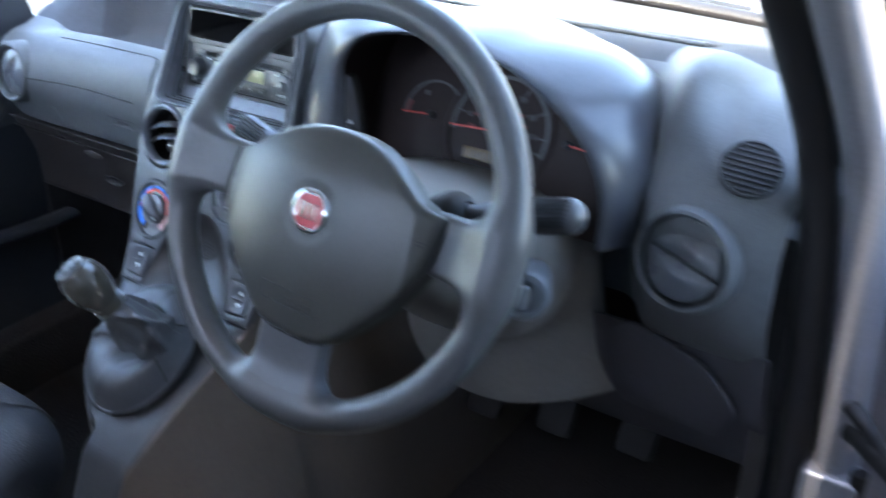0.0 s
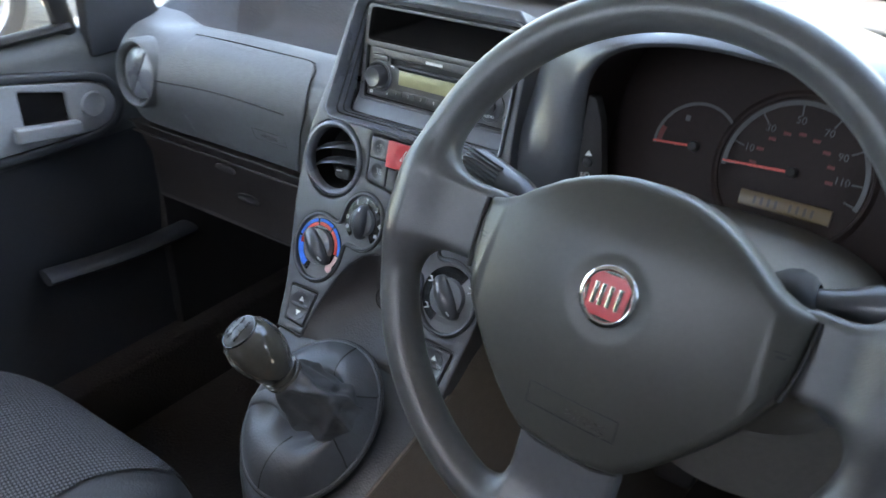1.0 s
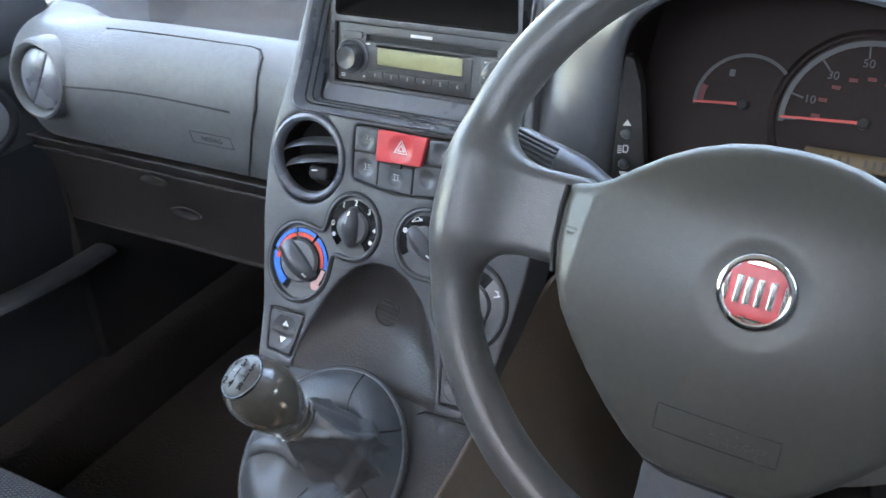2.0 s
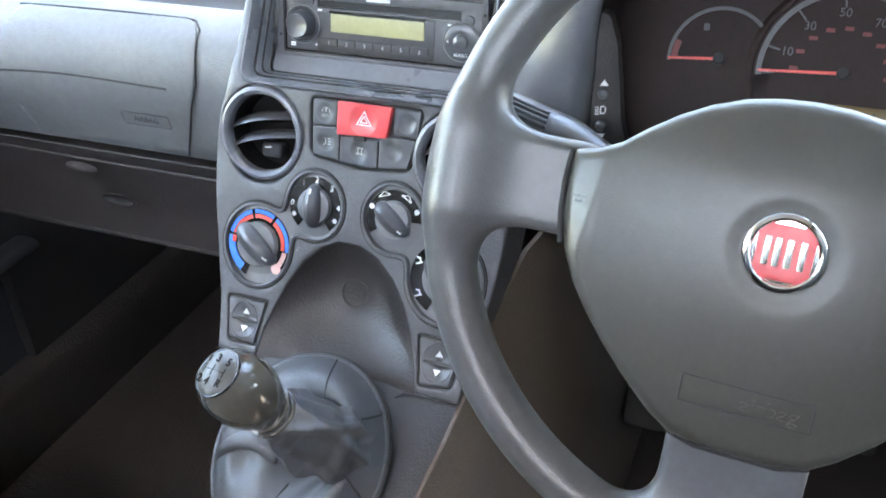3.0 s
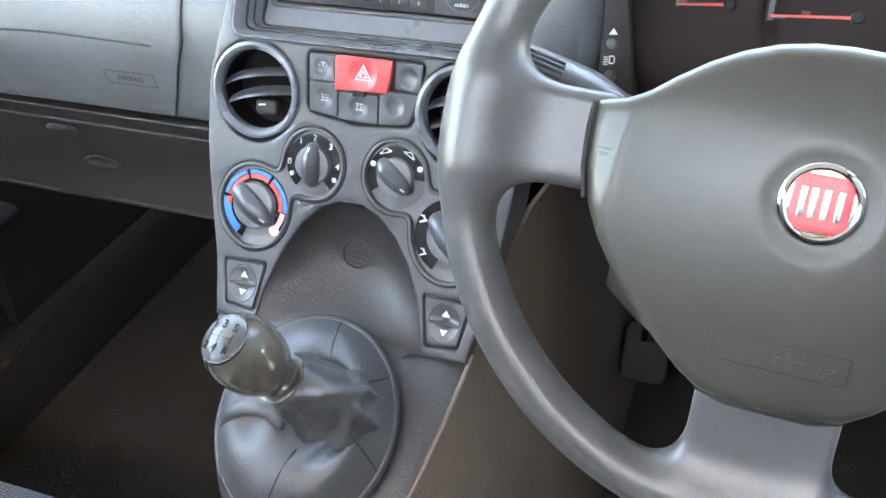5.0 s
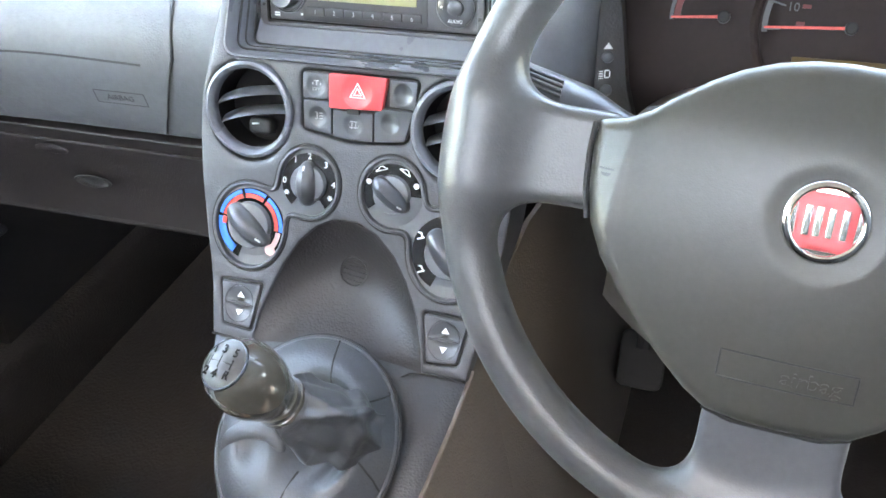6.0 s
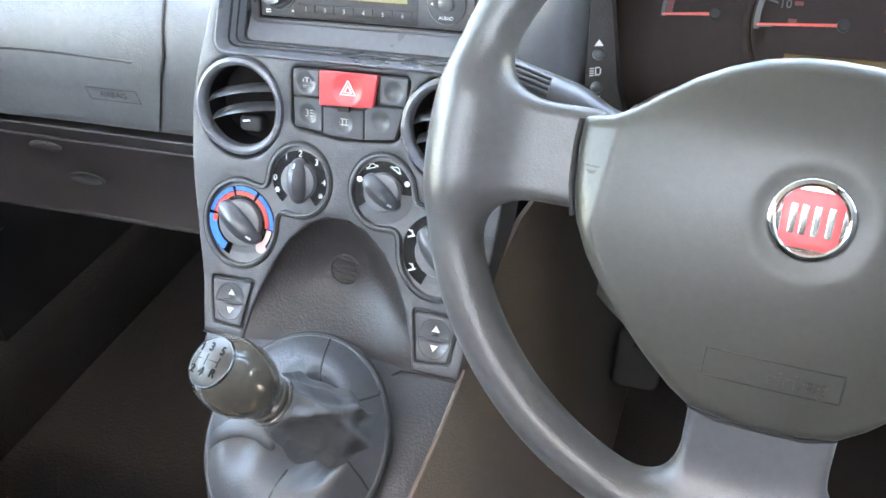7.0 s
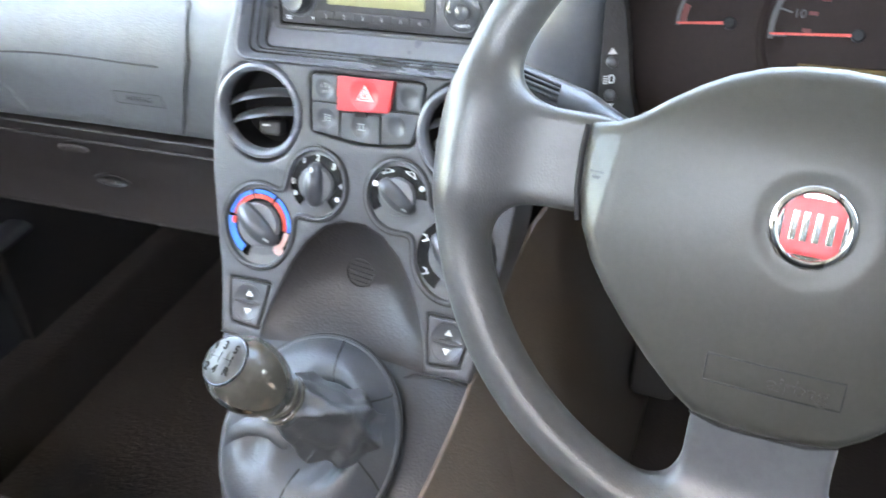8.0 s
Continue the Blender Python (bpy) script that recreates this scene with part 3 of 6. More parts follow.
# ---------- steering wheel ----------
WC, WR, WT = Vector((0.3207, -0.2048, 0.9815)), 0.1763, radians(26.0)
WM = Matrix.Translation(WC) @ Matrix(((1, 0, 0), (0, math.sin(WT), -math.cos(WT)), (0, math.cos(WT), math.sin(WT)))).to_4x4() @ pose(0, 0, 0, 0, 0, -3.0)
wheel = thing("steering_wheel", WC, "dark grey three-spoke plastic steering wheel with a domed airbag hub", "steering wheel")
def surface_net(sdf, lo, hi, cell):
    """The zero surface of a distance function as a quad mesh."""
    lo, hi = np.array(lo), np.array(hi)
    n = np.ceil((hi - lo) / cell).astype(int) + 1
    g = np.stack(np.meshgrid(*[lo[k] + cell * np.arange(n[k]) for k in range(3)], indexing="ij"), -1)
    d = sdf(g)
    neg = d < 0
    c = sum(neg[i:n[0] - 1 + i, j:n[1] - 1 + j, k:n[2] - 1 + k].astype(int) for i in (0, 1) for j in (0, 1) for k in (0, 1))
    cells = (c > 0) & (c < 8)
    ids = np.full(cells.shape, -1)
    ids[cells] = np.arange(cells.sum())
    v = lo + cell * (np.argwhere(cells) + 0.5)
    for _ in range(8):
        h = 1e-4
        f = sdf(v)
        gr = np.stack([(sdf(v + np.eye(3)[k] * h) - sdf(v - np.eye(3)[k] * h)) / (2 * h) for k in range(3)], -1)
        v = v - 0.8 * f[:, None] * gr / np.maximum((gr * gr).sum(1, keepdims=True), 0.2)
    faces = []
    for ax_ in range(3):
        a1, a2 = (ax_ + 1) % 3, (ax_ + 2) % 3
        e = np.argwhere(np.take(neg, range(n[ax_] - 1), ax_) != np.take(neg, range(1, n[ax_]), ax_))
        e = e[(e[:, a1] > 0) & (e[:, a2] > 0) & (e[:, a1] < n[a1] - 1) & (e[:, a2] < n[a2] - 1)]
        s1, s2 = np.eye(3, dtype=int)[a1], np.eye(3, dtype=int)[a2]
        quad = np.stack([ids[tuple((e - o).T)] for o in (s1 + s2, s2, 0 * s1, s1)], 1)
        out = neg[tuple(e.T)]
        faces += quad[out].tolist() + quad[~out][:, ::-1].tolist()
    return v, faces


def blend(a, b, k):
    h = np.maximum(k - np.abs(a - b), 0) / k
    return np.minimum(a, b) - h * h * k / 4


def slab(p, a0, a1, b0, b1, mid, half, r):
    """A rounded slab: extents in the wheel's plane, its middle height and half thickness."""
    q = np.stack([np.maximum(a0 - p[..., 0], p[..., 0] - a1), np.maximum(b0 - p[..., 1], p[..., 1] - b1), np.abs(p[..., 2] - mid) - half], -1) + r
    return np.linalg.norm(np.maximum(q, 0), axis=-1) + np.minimum(q.max(-1), 0) - r


def wheel_body(p):
    rad = np.hypot(p[..., 0], p[..., 1])
    d = np.hypot(rad - WR, p[..., 2] * 0.97) - 0.0145
    mid = -0.0075 + 0.0065 * np.clip((rad - 0.11) / 0.06, 0, 1)
    arms = np.minimum(slab(p, 0.106, 0.172, -0.0225, 0.0300, mid, 0.0115, 0.007), slab(p, -0.172, -0.097, -0.0225, 0.0300, mid, 0.0115, 0.007))
    low = slab(p, -0.031 + 0.0 * rad, 0.041, -0.172, -0.100, 0.004 - 0.10 * np.clip(-0.112 - p[..., 1], 0, 0.05), 0.009, 0.005)
    return blend(blend(d, arms, 0.034), low, 0.030)


wv, wf = surface_net(wheel_body, (-0.205, -0.205, -0.026), (0.205, 0.205, 0.028), 0.0021)
wmid = wv[np.array(wf)].mean(1)
wrad = np.hypot(wmid[:, 0], wmid[:, 1])
zone = np.where(wrad > 0.1590, 0, np.where(wmid[:, 1] < -0.06, 1, np.where(wmid[:, 0] > 0, 2, 3)))


def wheel_piece(z):
    keep = np.array(wf)[zone == z]
    used, inv = np.unique(keep, return_inverse=True)
    return [WM @ Vector(v) for v in wv[used]], inv.reshape(keep.shape).tolist()


part("rim", wheel_piece(0), M_WHEEL, wheel)
part("spoke", wheel_piece(2), M_WHEEL, wheel)
part("spoke", wheel_piece(3), M_WHEEL, wheel)
part("spoke", wheel_piece(1), M_SPOKE, wheel, "smooth lower spoke")
half_pad = [(0.0, 0.0738), (0.016, 0.0730), (0.032, 0.0702), (0.048, 0.0645), (0.062, 0.0572), (0.076, 0.0478), (0.088, 0.0385), (0.0985, 0.0335), (0.108, 0.0315), (0.1135, 0.030), (0.1140, 0.015), (0.1125, -0.004), (0.1085, -0.022), (0.100, -0.038), (0.090, -0.0525), (0.077, -0.0675), (0.062, -0.083), (0.047, -0.0965), (0.035, -0.1045), (0.018, -0.107)]
pad_outline = half_pad + [(0.0, -0.1075)] + [(-a, b) for a, b in half_pad[:0:-1]]


def pad_map(a, b, d):
    a0, b0 = a + 0.0045, b - 0.0045
    wing = max(0.0, abs(a) - float(np.interp(b, [-0.040, 0.036], [0.1015, 0.0925])))
    h = 0.0325 - 0.0120 * (min(abs(a), 0.0925) / 0.0937) ** 2 - 0.011 * ((b + 0.005) / 0.09) ** 2 - 0.52 * wing
    h -= 4.5 * max(0.0, b - 0.030) ** 2
    ring = math.hypot(a - 0.001, b)
    h -= 0.002 * smooth01((0.030 - ring) / 0.012)
    return WM @ Vector((a0, b0, h + d))


for sx in (-1, 1):
    part("pad_seam", sweep([pad_map(sx * float(np.interp(b, [-0.022, -0.004, 0.015, 0.029], [0.1098, 0.1138, 0.1153, 0.1148])), b, -0.0016) for b in np.linspace(-0.020, 0.029, 14)], 0.0016, 8), M_MATT, wheel)
part("pad_seam", sweep([pad_map(a, -0.1076 + 0.30 * max(0.0, abs(a) - 0.022), -0.0054) for a in np.linspace(-0.036, 0.036, 20)], 0.0016, 8), M_MATT, wheel)
part("hub_pad", plate(pad_outline, pad_map, 0.026, 0.0060, step=0.0016), M_PAD, wheel, "domed grey airbag pad")
# ---------- gear lever ----------
gear = thing("gear_lever", (0.0, -0.2, 0.70), "gear lever with polished grey knob and folded leatherette gaiter", "gear lever")
BO = Vector((-0.002, -0.204, 0.717))
ph = radians(37)
BM = Matrix.Translation(BO) @ Matrix(((1, 0, 0), (0, math.cos(ph), -math.sin(ph)), (0, math.sin(ph), math.cos(ph)))).to_4x4()


def gaiter(u, v):
    a, r = 2 * math.pi * u, 1 - 0.92 * v
    h = 0.027 * (1 - max(0, (r - 0.50) / 0.50) ** 2.6) - 0.022 * smooth01((0.56 - r) / 0.42)
    pull = 0.0005 * math.sin(7 * a + 0.6) * smooth01((0.85 - r) / 0.4) + 0.0005 * math.sin(13 * a + 2.0 + 4 * r) * smooth01((0.6 - r) / 0.3)
    tuck = -0.006 * math.exp(-((r - 0.62) / 0.10) ** 2 - ((((u - 0.56 + 0.5) % 1) - 0.5) / 0.05) ** 2)
    cx, cy = 0.030 * smooth01(v), 0.010 * smooth01(v)
    return BM @ Vector((0.0045 + cx + 0.0705 * r * math.cos(a), 0.005 + cy + 0.0800 * r * math.sin(a), h + pull + tuck))


RIM = [(0.0045 + 0.0722 * math.cos(2 * math.pi * k / 96), 0.005 + 0.0817 * math.sin(2 * math.pi * k / 96)) for k in range(96)]
part("gaiter_rim", sweep([BM @ Vector((a * 0.985, b * 0.985, -0.0015)) for a, b in RIM], 0.0019, 10, True, BM.to_3x3() @ Vector((0, 0, 1))), M_LEATHER, gear, "raised bead round the gaiter")
part("rim_groove", sweep([BM @ Vector((a * 1.012, b * 1.012, -0.0030)) for a, b in RIM], 0.0016, 8, True, BM.to_3x3() @ Vector((0, 0, 1))), M_MATT, gear)
part("gaiter", sheet(gaiter, 144, 60), M_LEATHER, gear, "soft black leatherette gaiter")
KC = Vector((0.002, -0.249, 0.826))
KA = Vector((-0.25, -0.45, 0.86)).normalized()
KM = Matrix.Translation(KC) @ KA.to_track_quat("Z", "Y").to_matrix().to_4x4() @ Matrix.Scale(1.08, 4)
NB = [BM @ Vector(p) for p in ((0.0135, 0.0234, 0.0776), (0.0175, 0.023, 0.069), (0.025, 0.022, 0.058), (0.036, 0.021, 0.047), (0.047, 0.020, 0.036), (0.057, 0.018, 0.018))]


def sleeve(u, v):
    q = v * 5
    k = min(4, int(q))
    c = NB[k].lerp(NB[k + 1], q - k)
    t = (NB[min(k + 2, 5)] - NB[max(k - 1, 0)]).normalized()
    sx = t.cross(Vector((0.3, 0.2, 1))).normalized()
    sy = sx.cross(t)
    a = 2 * math.pi * u
    r = float(np.interp(v, [0, 0.05, 0.14, 0.32, 0.6, 0.85, 1.0], [0.0172, 0.0182, 0.0220, 0.0270, 0.0290, 0.0285, 0.024]))

    def tent(at, wide):
        q = ((a - at + math.pi) % (2 * math.pi) - math.pi) / wide
        return 1.0 / (1.0 + 2.6 * q * q) ** 2

    grow = smooth01((v - 0.04) * 4)
    f = sum(high * tent(at + turn * v, wide) for at, turn, wide, high in ((0.2, 1.3, 0.42, 0.26), (1.3, -0.8, 0.50, 0.24), (2.3, 1.5, 0.40, 0.28), (3.5, -1.2, 0.45, 0.24), (4.5, 1.1, 0.40, 0.26), (5.5, -0.6, 0.45, 0.22)))
    late = smooth01((v - 0.55) / 0.3)
    f += late * 0.07 * math.sin(2 * math.pi * (v * 4.0 + 0.25 * math.sin(2 * a)))
    r *= 0.97 + (1.2 * f - 0.24) * grow
    return c + sx * (r * math.cos(a)) + sy * (r * 0.90 * math.sin(a))


part("gaiter_neck", sheet(sleeve, 200, 80), M_LEATHER, gear)
part("knob", lathe(KM, [(0.0, 0.024), (0.0160, 0.0232), (0.0166, 0.0224), (0.0170, 0.0214), (0.0200, 0.0180), (0.0225, 0.0115), (0.0236, 0.003), (0.0228, -0.008), (0.0198, -0.018), (0.0168, -0.0255), (0.0160, -0.027), (0.0172, -0.0275), (0.0172, -0.0315), (0.0160, -0.033), (0.0150, -0.036)], 48), M_GEARKNOB, gear, "polished grey plastic knob")


def cap_height(r):
    return 0.0286 - 0.0044 * (r / 0.0150) ** 2


part("neck_collar", lathe(KM, [(0.0150, -0.0325), (0.0172, -0.0335), (0.0176, -0.0365), (0.0166, -0.0385), (0.012, -0.039)], 32), M_GEARKNOB, gear)
part("knob_cap", lathe(KM, [(0.0001 + 0.0150 * k / 10, cap_height(0.0150 * k / 10)) for k in range(11)] + [(0.0157, 0.0234), (0.0159, 0.0220)], 40), M_KNOBCAP, gear, "cap engraved with the shift pattern")
# the shift pattern reads upright from the driver's seat
side = Vector((1, -0.15, 0))
xk = (side - KA * side.dot(KA)).normalized()
yk = KA.cross(xk)
KT = Matrix((xk, yk, KA)).transposed().to_4x4()
KT.translation = KC
for ch, a, b in (("1", -0.0090, 0.0076), ("3", -0.0002, 0.0084), ("5", 0.0088, 0.0076), ("2", -0.0090, -0.0076), ("4", -0.0002, -0.0084), ("R", 0.0088, -0.0076)):
    writing(ch, 0.0078, KT @ Matrix.Translation((a, b, 1.08 * cap_height(math.hypot(a, b) / 1.08) + 0.0010)), M_VOID, gear, "numeral", 0.0002, "", 0.00022)
part("cap_groove", lathe(KM, [(0.0153, 0.0242), (0.0160, 0.0243), (0.0166, 0.0232), (0.0160, 0.0225)], 40), M_BLACK, gear)
part("shift_pattern", joined(*[plate(rrect(w, h, 0.0001, a, b), lambda p, q, d: KT @ Vector((p, q, 1.08 * cap_height(math.hypot(p, q) / 1.08) + d)), 0.0003, 0.0, step=0.0006, top=0.0003) for w, h, a, b in ((0.0185, 0.0007, 0, 0), (0.0007, 0.0066, -0.0092, 0.0), (0.0007, 0.0076, 0, 0), (0.0007, 0.0066, 0.0092, 0.0))]), M_VOID, gear)


def on_gaiter(u, r):
    return gaiter(u, (1 - r) / 0.92)


gu, gr = np.meshgrid(np.linspace(0, 1, 721), np.linspace(1, 0.3, 201))
gv = np.clip((1 - gr) / 0.92, 0, 1)
gs = gv * gv * (3 - 2 * gv)
gx = 0.0045 + 0.030 * gs + 0.0705 * gr * np.cos(2 * math.pi * gu)
gy = 0.005 + 0.010 * gs + 0.0800 * gr * np.sin(2 * math.pi * gu)


def gaiter_at(a, b):
    """The gaiter's surface over a place of its base plane."""
    k = int(np.argmin((gx - a) ** 2 + (gy - b) ** 2))
    return on_gaiter(float(gu.ravel()[k]), float(gr.ravel()[k]))


for a0, b0, a1, b1 in ((0.0116, 0.0855, 0.0235, 0.046), (0.066, 0.0575, 0.047, 0.034), (0.0715, -0.0180, 0.055, 0.001), (-0.006, -0.0840, 0.014, -0.018)):
    line = [gaiter_at(a0 + (a1 - a0) * t + 0.002 * math.sin(3 * t), b0 + (b1 - b0) * t) for t in np.linspace(0, 1, 12)]
    line = [line[0]] + [(p + q * 2 + r) / 4 for p, q, r in zip(line, line[1:], line[2:])] + [line[-1]]
    part("seam", sweep(line, 0.0008, 8), M_MATT, gear)
FOLD = [(-0.0535, -0.016, 0.012), (-0.0465, -0.005, 0.021), (-0.034, 0.0024, 0.026), (-0.021, 0.0053, 0.0275), (-0.011, 0.0040, 0.027), (-0.0035, -0.003, 0.024), (-0.0046, -0.0140, 0.015)]
fo = np.array(FOLD)
fold = [BM @ Vector([float(np.interp(t, np.linspace(0, 1, 7), fo[:, c])) for c in range(3)]) for t in np.linspace(0, 1, 30)]
fold = [fold[0]] + [(a + b * 2 + c) / 4 for a, b, c in zip(fold, fold[1:], fold[2:])] + [fold[-1]]
part("gaiter_fold", sweep(fold, lambda t: (0.0075 * math.sin(math.pi * (0.04 + 0.92 * t)) ** 0.6, 0.0042 * math.sin(math.pi * (0.04 + 0.92 * t)) ** 0.6), 14, up=BM.to_3x3() @ Vector((0, 0, 1))), M_LEATHER, gear)

# ---------- badge and lettering on the wheel ----------


BD = Matrix.Translation((WM.to_3x3() @ Vector((0.0045, -0.0035, 0.0300)))) @ WM @ Matrix.Scale(1.05, 4)
badge = part("badge", lathe(BD @ Matrix.Translation((0.001, 0, 0)), [(0.0146, 0.0019), (0.0150, 0.0030), (0.0160, 0.0036), (0.0176, 0.0031), (0.0188, 0.0014), (0.0192, -0.0010), (0.0192, -0.004)], 56), M_CHROME, wheel, "round chrome badge with a red field")
part("red_field", plate(rounded([(-0.0112, -0.0128), (0.0132, -0.0128), (0.0140, 0.0128), (-0.0120, 0.0128)], 0.006, 8), local(BD), 0.004, 0.0004, top=0.0026), M_RED, badge, "red enamel field")
part("badge_base", lathe(BD @ Matrix.Translation((0.001, 0, 0)), [(0.0, 0.0019), (0.0158, 0.0019), (0.0160, -0.002)], 40), M_CHROME, badge)
for a, lean in ((-0.0068, 0.0), (-0.0022, 0.0), (0.0030, 0.0), (0.0088, 0.0)):
    part("chrome_mark", plate(rrect(0.0029, 0.0135, 0.0004, a, 0.0), local(BD), 0.002, 0.0005, step=1, top=0.0036), M_CHROME, badge)
frame_pts = [(-0.0325, -0.0835), (0.0315, -0.0835), (0.0315, -0.0690), (-0.0325, -0.0690)]
frame_line = [tuple(np.array(p) + (np.array(q) - p) * k / 16) for p, q in zip(frame_pts, frame_pts[1:] + frame_pts[:1]) for k in range(16)]
part("airbag_panel", sweep([pad_map(a, b, 0.0002) for a, b in frame_line], 0.0005, 6, True), M_DARK, wheel, "engraved outline round the airbag lettering")
writing("airbag", 0.0118, Matrix.Translation(pad_map(0.011, -0.0772, 0.0003)) @ WM.to_3x3().to_4x4() @ pose(0, 0, 0, 14, 0, 0), M_PAD, wheel, "lettering", 0.0005)
for sx in (-1, 1):
    part("horn_mark", joined(*[plate(rounded(q, 0.0002), pad_map, 0.0005, 0.0, step=1, top=0.0008) for q in ([(sx * 0.104 - 0.0042, 0.0075), (sx * 0.104 + 0.0042, 0.0075), (sx * 0.104 + 0.0042, 0.0066), (sx * 0.104 - 0.0042, 0.0066)], [(sx * 0.104 - 0.0030, 0.0050), (sx * 0.104 + 0.0030, 0.0050), (sx * 0.104 + 0.0015, 0.0034), (sx * 0.104 - 0.0015, 0.0034)])]), M_DARK, wheel)
part("hub_shell", lathe(WM, [(0.060, 0.006), (0.060, -0.02), (0.055, -0.045), (0.045, -0.06)], 40), M_DARK, wheel)

# ---------- air vents in the console ----------
for vx, vz in VENTS:
    vm = face_frame(vx, vz)
    vent = part("air_vent", lathe(vm, [(0.0385, -0.006), (0.0385, 0.0010), (0.0375, 0.0030), (0.0352, 0.0036), (0.0328, 0.0022), (0.0316, -0.001), (0.0312, -0.006)], 56), M_LEDGE, console, "round air vent with two curved slats")
    # cup coloured near-black for the shade inside the vent
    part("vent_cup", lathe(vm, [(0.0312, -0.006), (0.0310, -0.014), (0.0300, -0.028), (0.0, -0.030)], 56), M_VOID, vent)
    for off in (0.0095, -0.0055):
        slat = []
        for k in range(17):
            a = -1 + k / 8
            w = math.sqrt(max(0.0, 1 - (off / 0.0316) ** 2)) * 0.0316
            p = Vector((a * w, off, -0.003 - 0.008 * a * a))
            slat.append(vm @ pose(0, 0, 0, 0, 0, 12) @ (p + Vector((0, 0.004 * (1 - a * a), 0))))
        part("slat", sweep(slat, lambda t: (0.0062, 0.0013), 12, up=vm.to_3x3() @ Vector((-0.2, 0.85, 0.5))), M_KNOB, vent)
    part("vent_tab", plate(rrect(0.020, 0.013, 0.005, 0.001, -0.0160), local(vm), 0.010, 0.0030, step=1, top=-0.013), M_DARK, vent)
    part("tab_mark", plate(rrect(0.0065, 0.0014, 0.0006, -0.004, -0.0135), local(vm @ pose(0, 0, 0, 0, 0, 8)), 0.002, 0.0004, step=1, top=-0.0122), M_WHITE, vent)


# ---------- heater dials ----------
def grip(m, angle, length, width, high, parent, name="knob"):
    ax0 = m @ pose(0, 0, 0, 0, 0, angle)

    def gm(a, b, d):
        u, w = a / (length / 2), min(1.0, abs(b) / (width / 2))
        return ax0 @ Vector((a, b, d + high * (1 - 0.50 * u * u) - 0.0042 * w ** 1.3))

    n = 14
    cap = [(length / 2 * math.copysign(abs(math.cos(t)) ** 0.8, math.cos(t)), width / 2 * math.copysign(abs(math.sin(t)) ** 0.8, math.sin(t)) * (1 - 0.12 * math.cos(t))) for t in np.linspace(0, 2 * math.pi, 4 * n, endpoint=False)]
    return part(name, plate(cap, gm, high + 0.002, 0.0025, step=0.003), M_KNOB, parent, "moulded finger grip")


def dial(cx, cz, r, angle, black, label):
    m = face_frame(cx, cz, -0.0022)
    d = part("dial", lathe(m, [(r * 0.99, -0.004), (r * 0.985, -0.0005), (r * 0.93, 0.0), (r * 0.66, 0.0006), (r * 0.62, 0.001), (r * 0.60, -0.001), (r * 0.585, -0.001), (r * 0.58, 0.0040), (r * 0.56, 0.0054), (0.0, 0.0062)], 56), M_SATIN, console, label)
    part("scale_band", plate(arc_band(0, 0, r * 0.60, r * 0.930, black[0], black[1], 40), local(m), 0.001, 0.0, step=1, top=0.0012), M_BLACK, d)
    grip(m, angle, r * 1.42, r * 0.60, 0.0150, d)
    part("pointer_mark", plate(rrect(r * 0.14, r * 0.05, 0.0002, r * 0.50, 0), lambda a, b, h: m @ pose(0, 0, 0, 0, 0, angle) @ Vector((a, b, 0.0150 * (1 - 0.50 * (a / (r * 0.71)) ** 2) + h)), 0.0005, 0, step=1, top=0.0004), M_WHITE, d)
    return m, d


for pod in PODS:
    lip = pod_outline(*pod)
    part("dial_surround", plate(inset(ccw(lip), -0.0005), face, 0.006, 0.0014, [inset(ccw(lip), 0.0026)], 0.02, 0.0022), M_FASCIA, console)
    part("pod_groove", sweep([face(p[0], p[1], 0.0004) for p in inset(ccw(lip), -0.0012)], 0.0009, 8, True), M_MATT, console)
    part("dial_bed", plate(inset(ccw(lip), 0.0015), face, 0.004, 0.0, step=0.006, top=-0.0026), M_SATIN, console)

m, d = dial(-0.0845, 0.829, 0.0318, -38, (-40, 250), "temperature dial with blue and red arcs")
for a0, a1 in ((172, 238),):
    part("blue_arc", plate(arc_band(0, 0, 0.0222, 0.0288, a0, a1), local(m), 0.001, 0, step=1, top=0.0018), M_MARKBLUE, d)
for a0, a1 in ((108, 166), (62, 102), (-6, 56)):
    part("blue_arc", plate(arc_band(0, 0, 0.0258, 0.0290, a0, a1), local(m), 0.001, 0, step=1, top=0.0018), M_MARKBLUE, d)
    part("red_arc", plate(arc_band(0, 0, 0.0218, 0.0252, a0, a1), local(m), 0.001, 0, step=1, top=0.0018), M_MARKRED, d)
part("red_arc", plate(arc_band(0, 0, 0.0216, 0.0250, 170, 184), local(m), 0.001, 0, step=1, top=0.0022), M_MARKRED, d)
part("red_arc", plate(arc_band(0, 0, 0.0236, 0.0278, -42, -8), local(m), 0.001, 0, step=1, top=0.0018), M_PINK, d)
part("pale_spot", plate(circle(0.0185, -0.0185, 0.0045, n=20), local(m), 0.001, 0, step=1, top=0.0014), M_PINK, d)

m, d = dial(-0.034, 0.866, 0.0252, 91, (-52, 232), "fan speed dial with white numerals")
for ch, a in (("0", 180), ("1", 125), ("2", 90), ("3", 48), ("4", 2)):
    writing(ch, 0.0068, m @ Matrix.Translation((0.0210 * math.cos(radians(a)), 0.0210 * math.sin(radians(a)), 0.0016)), M_WHITE, d, "numeral")
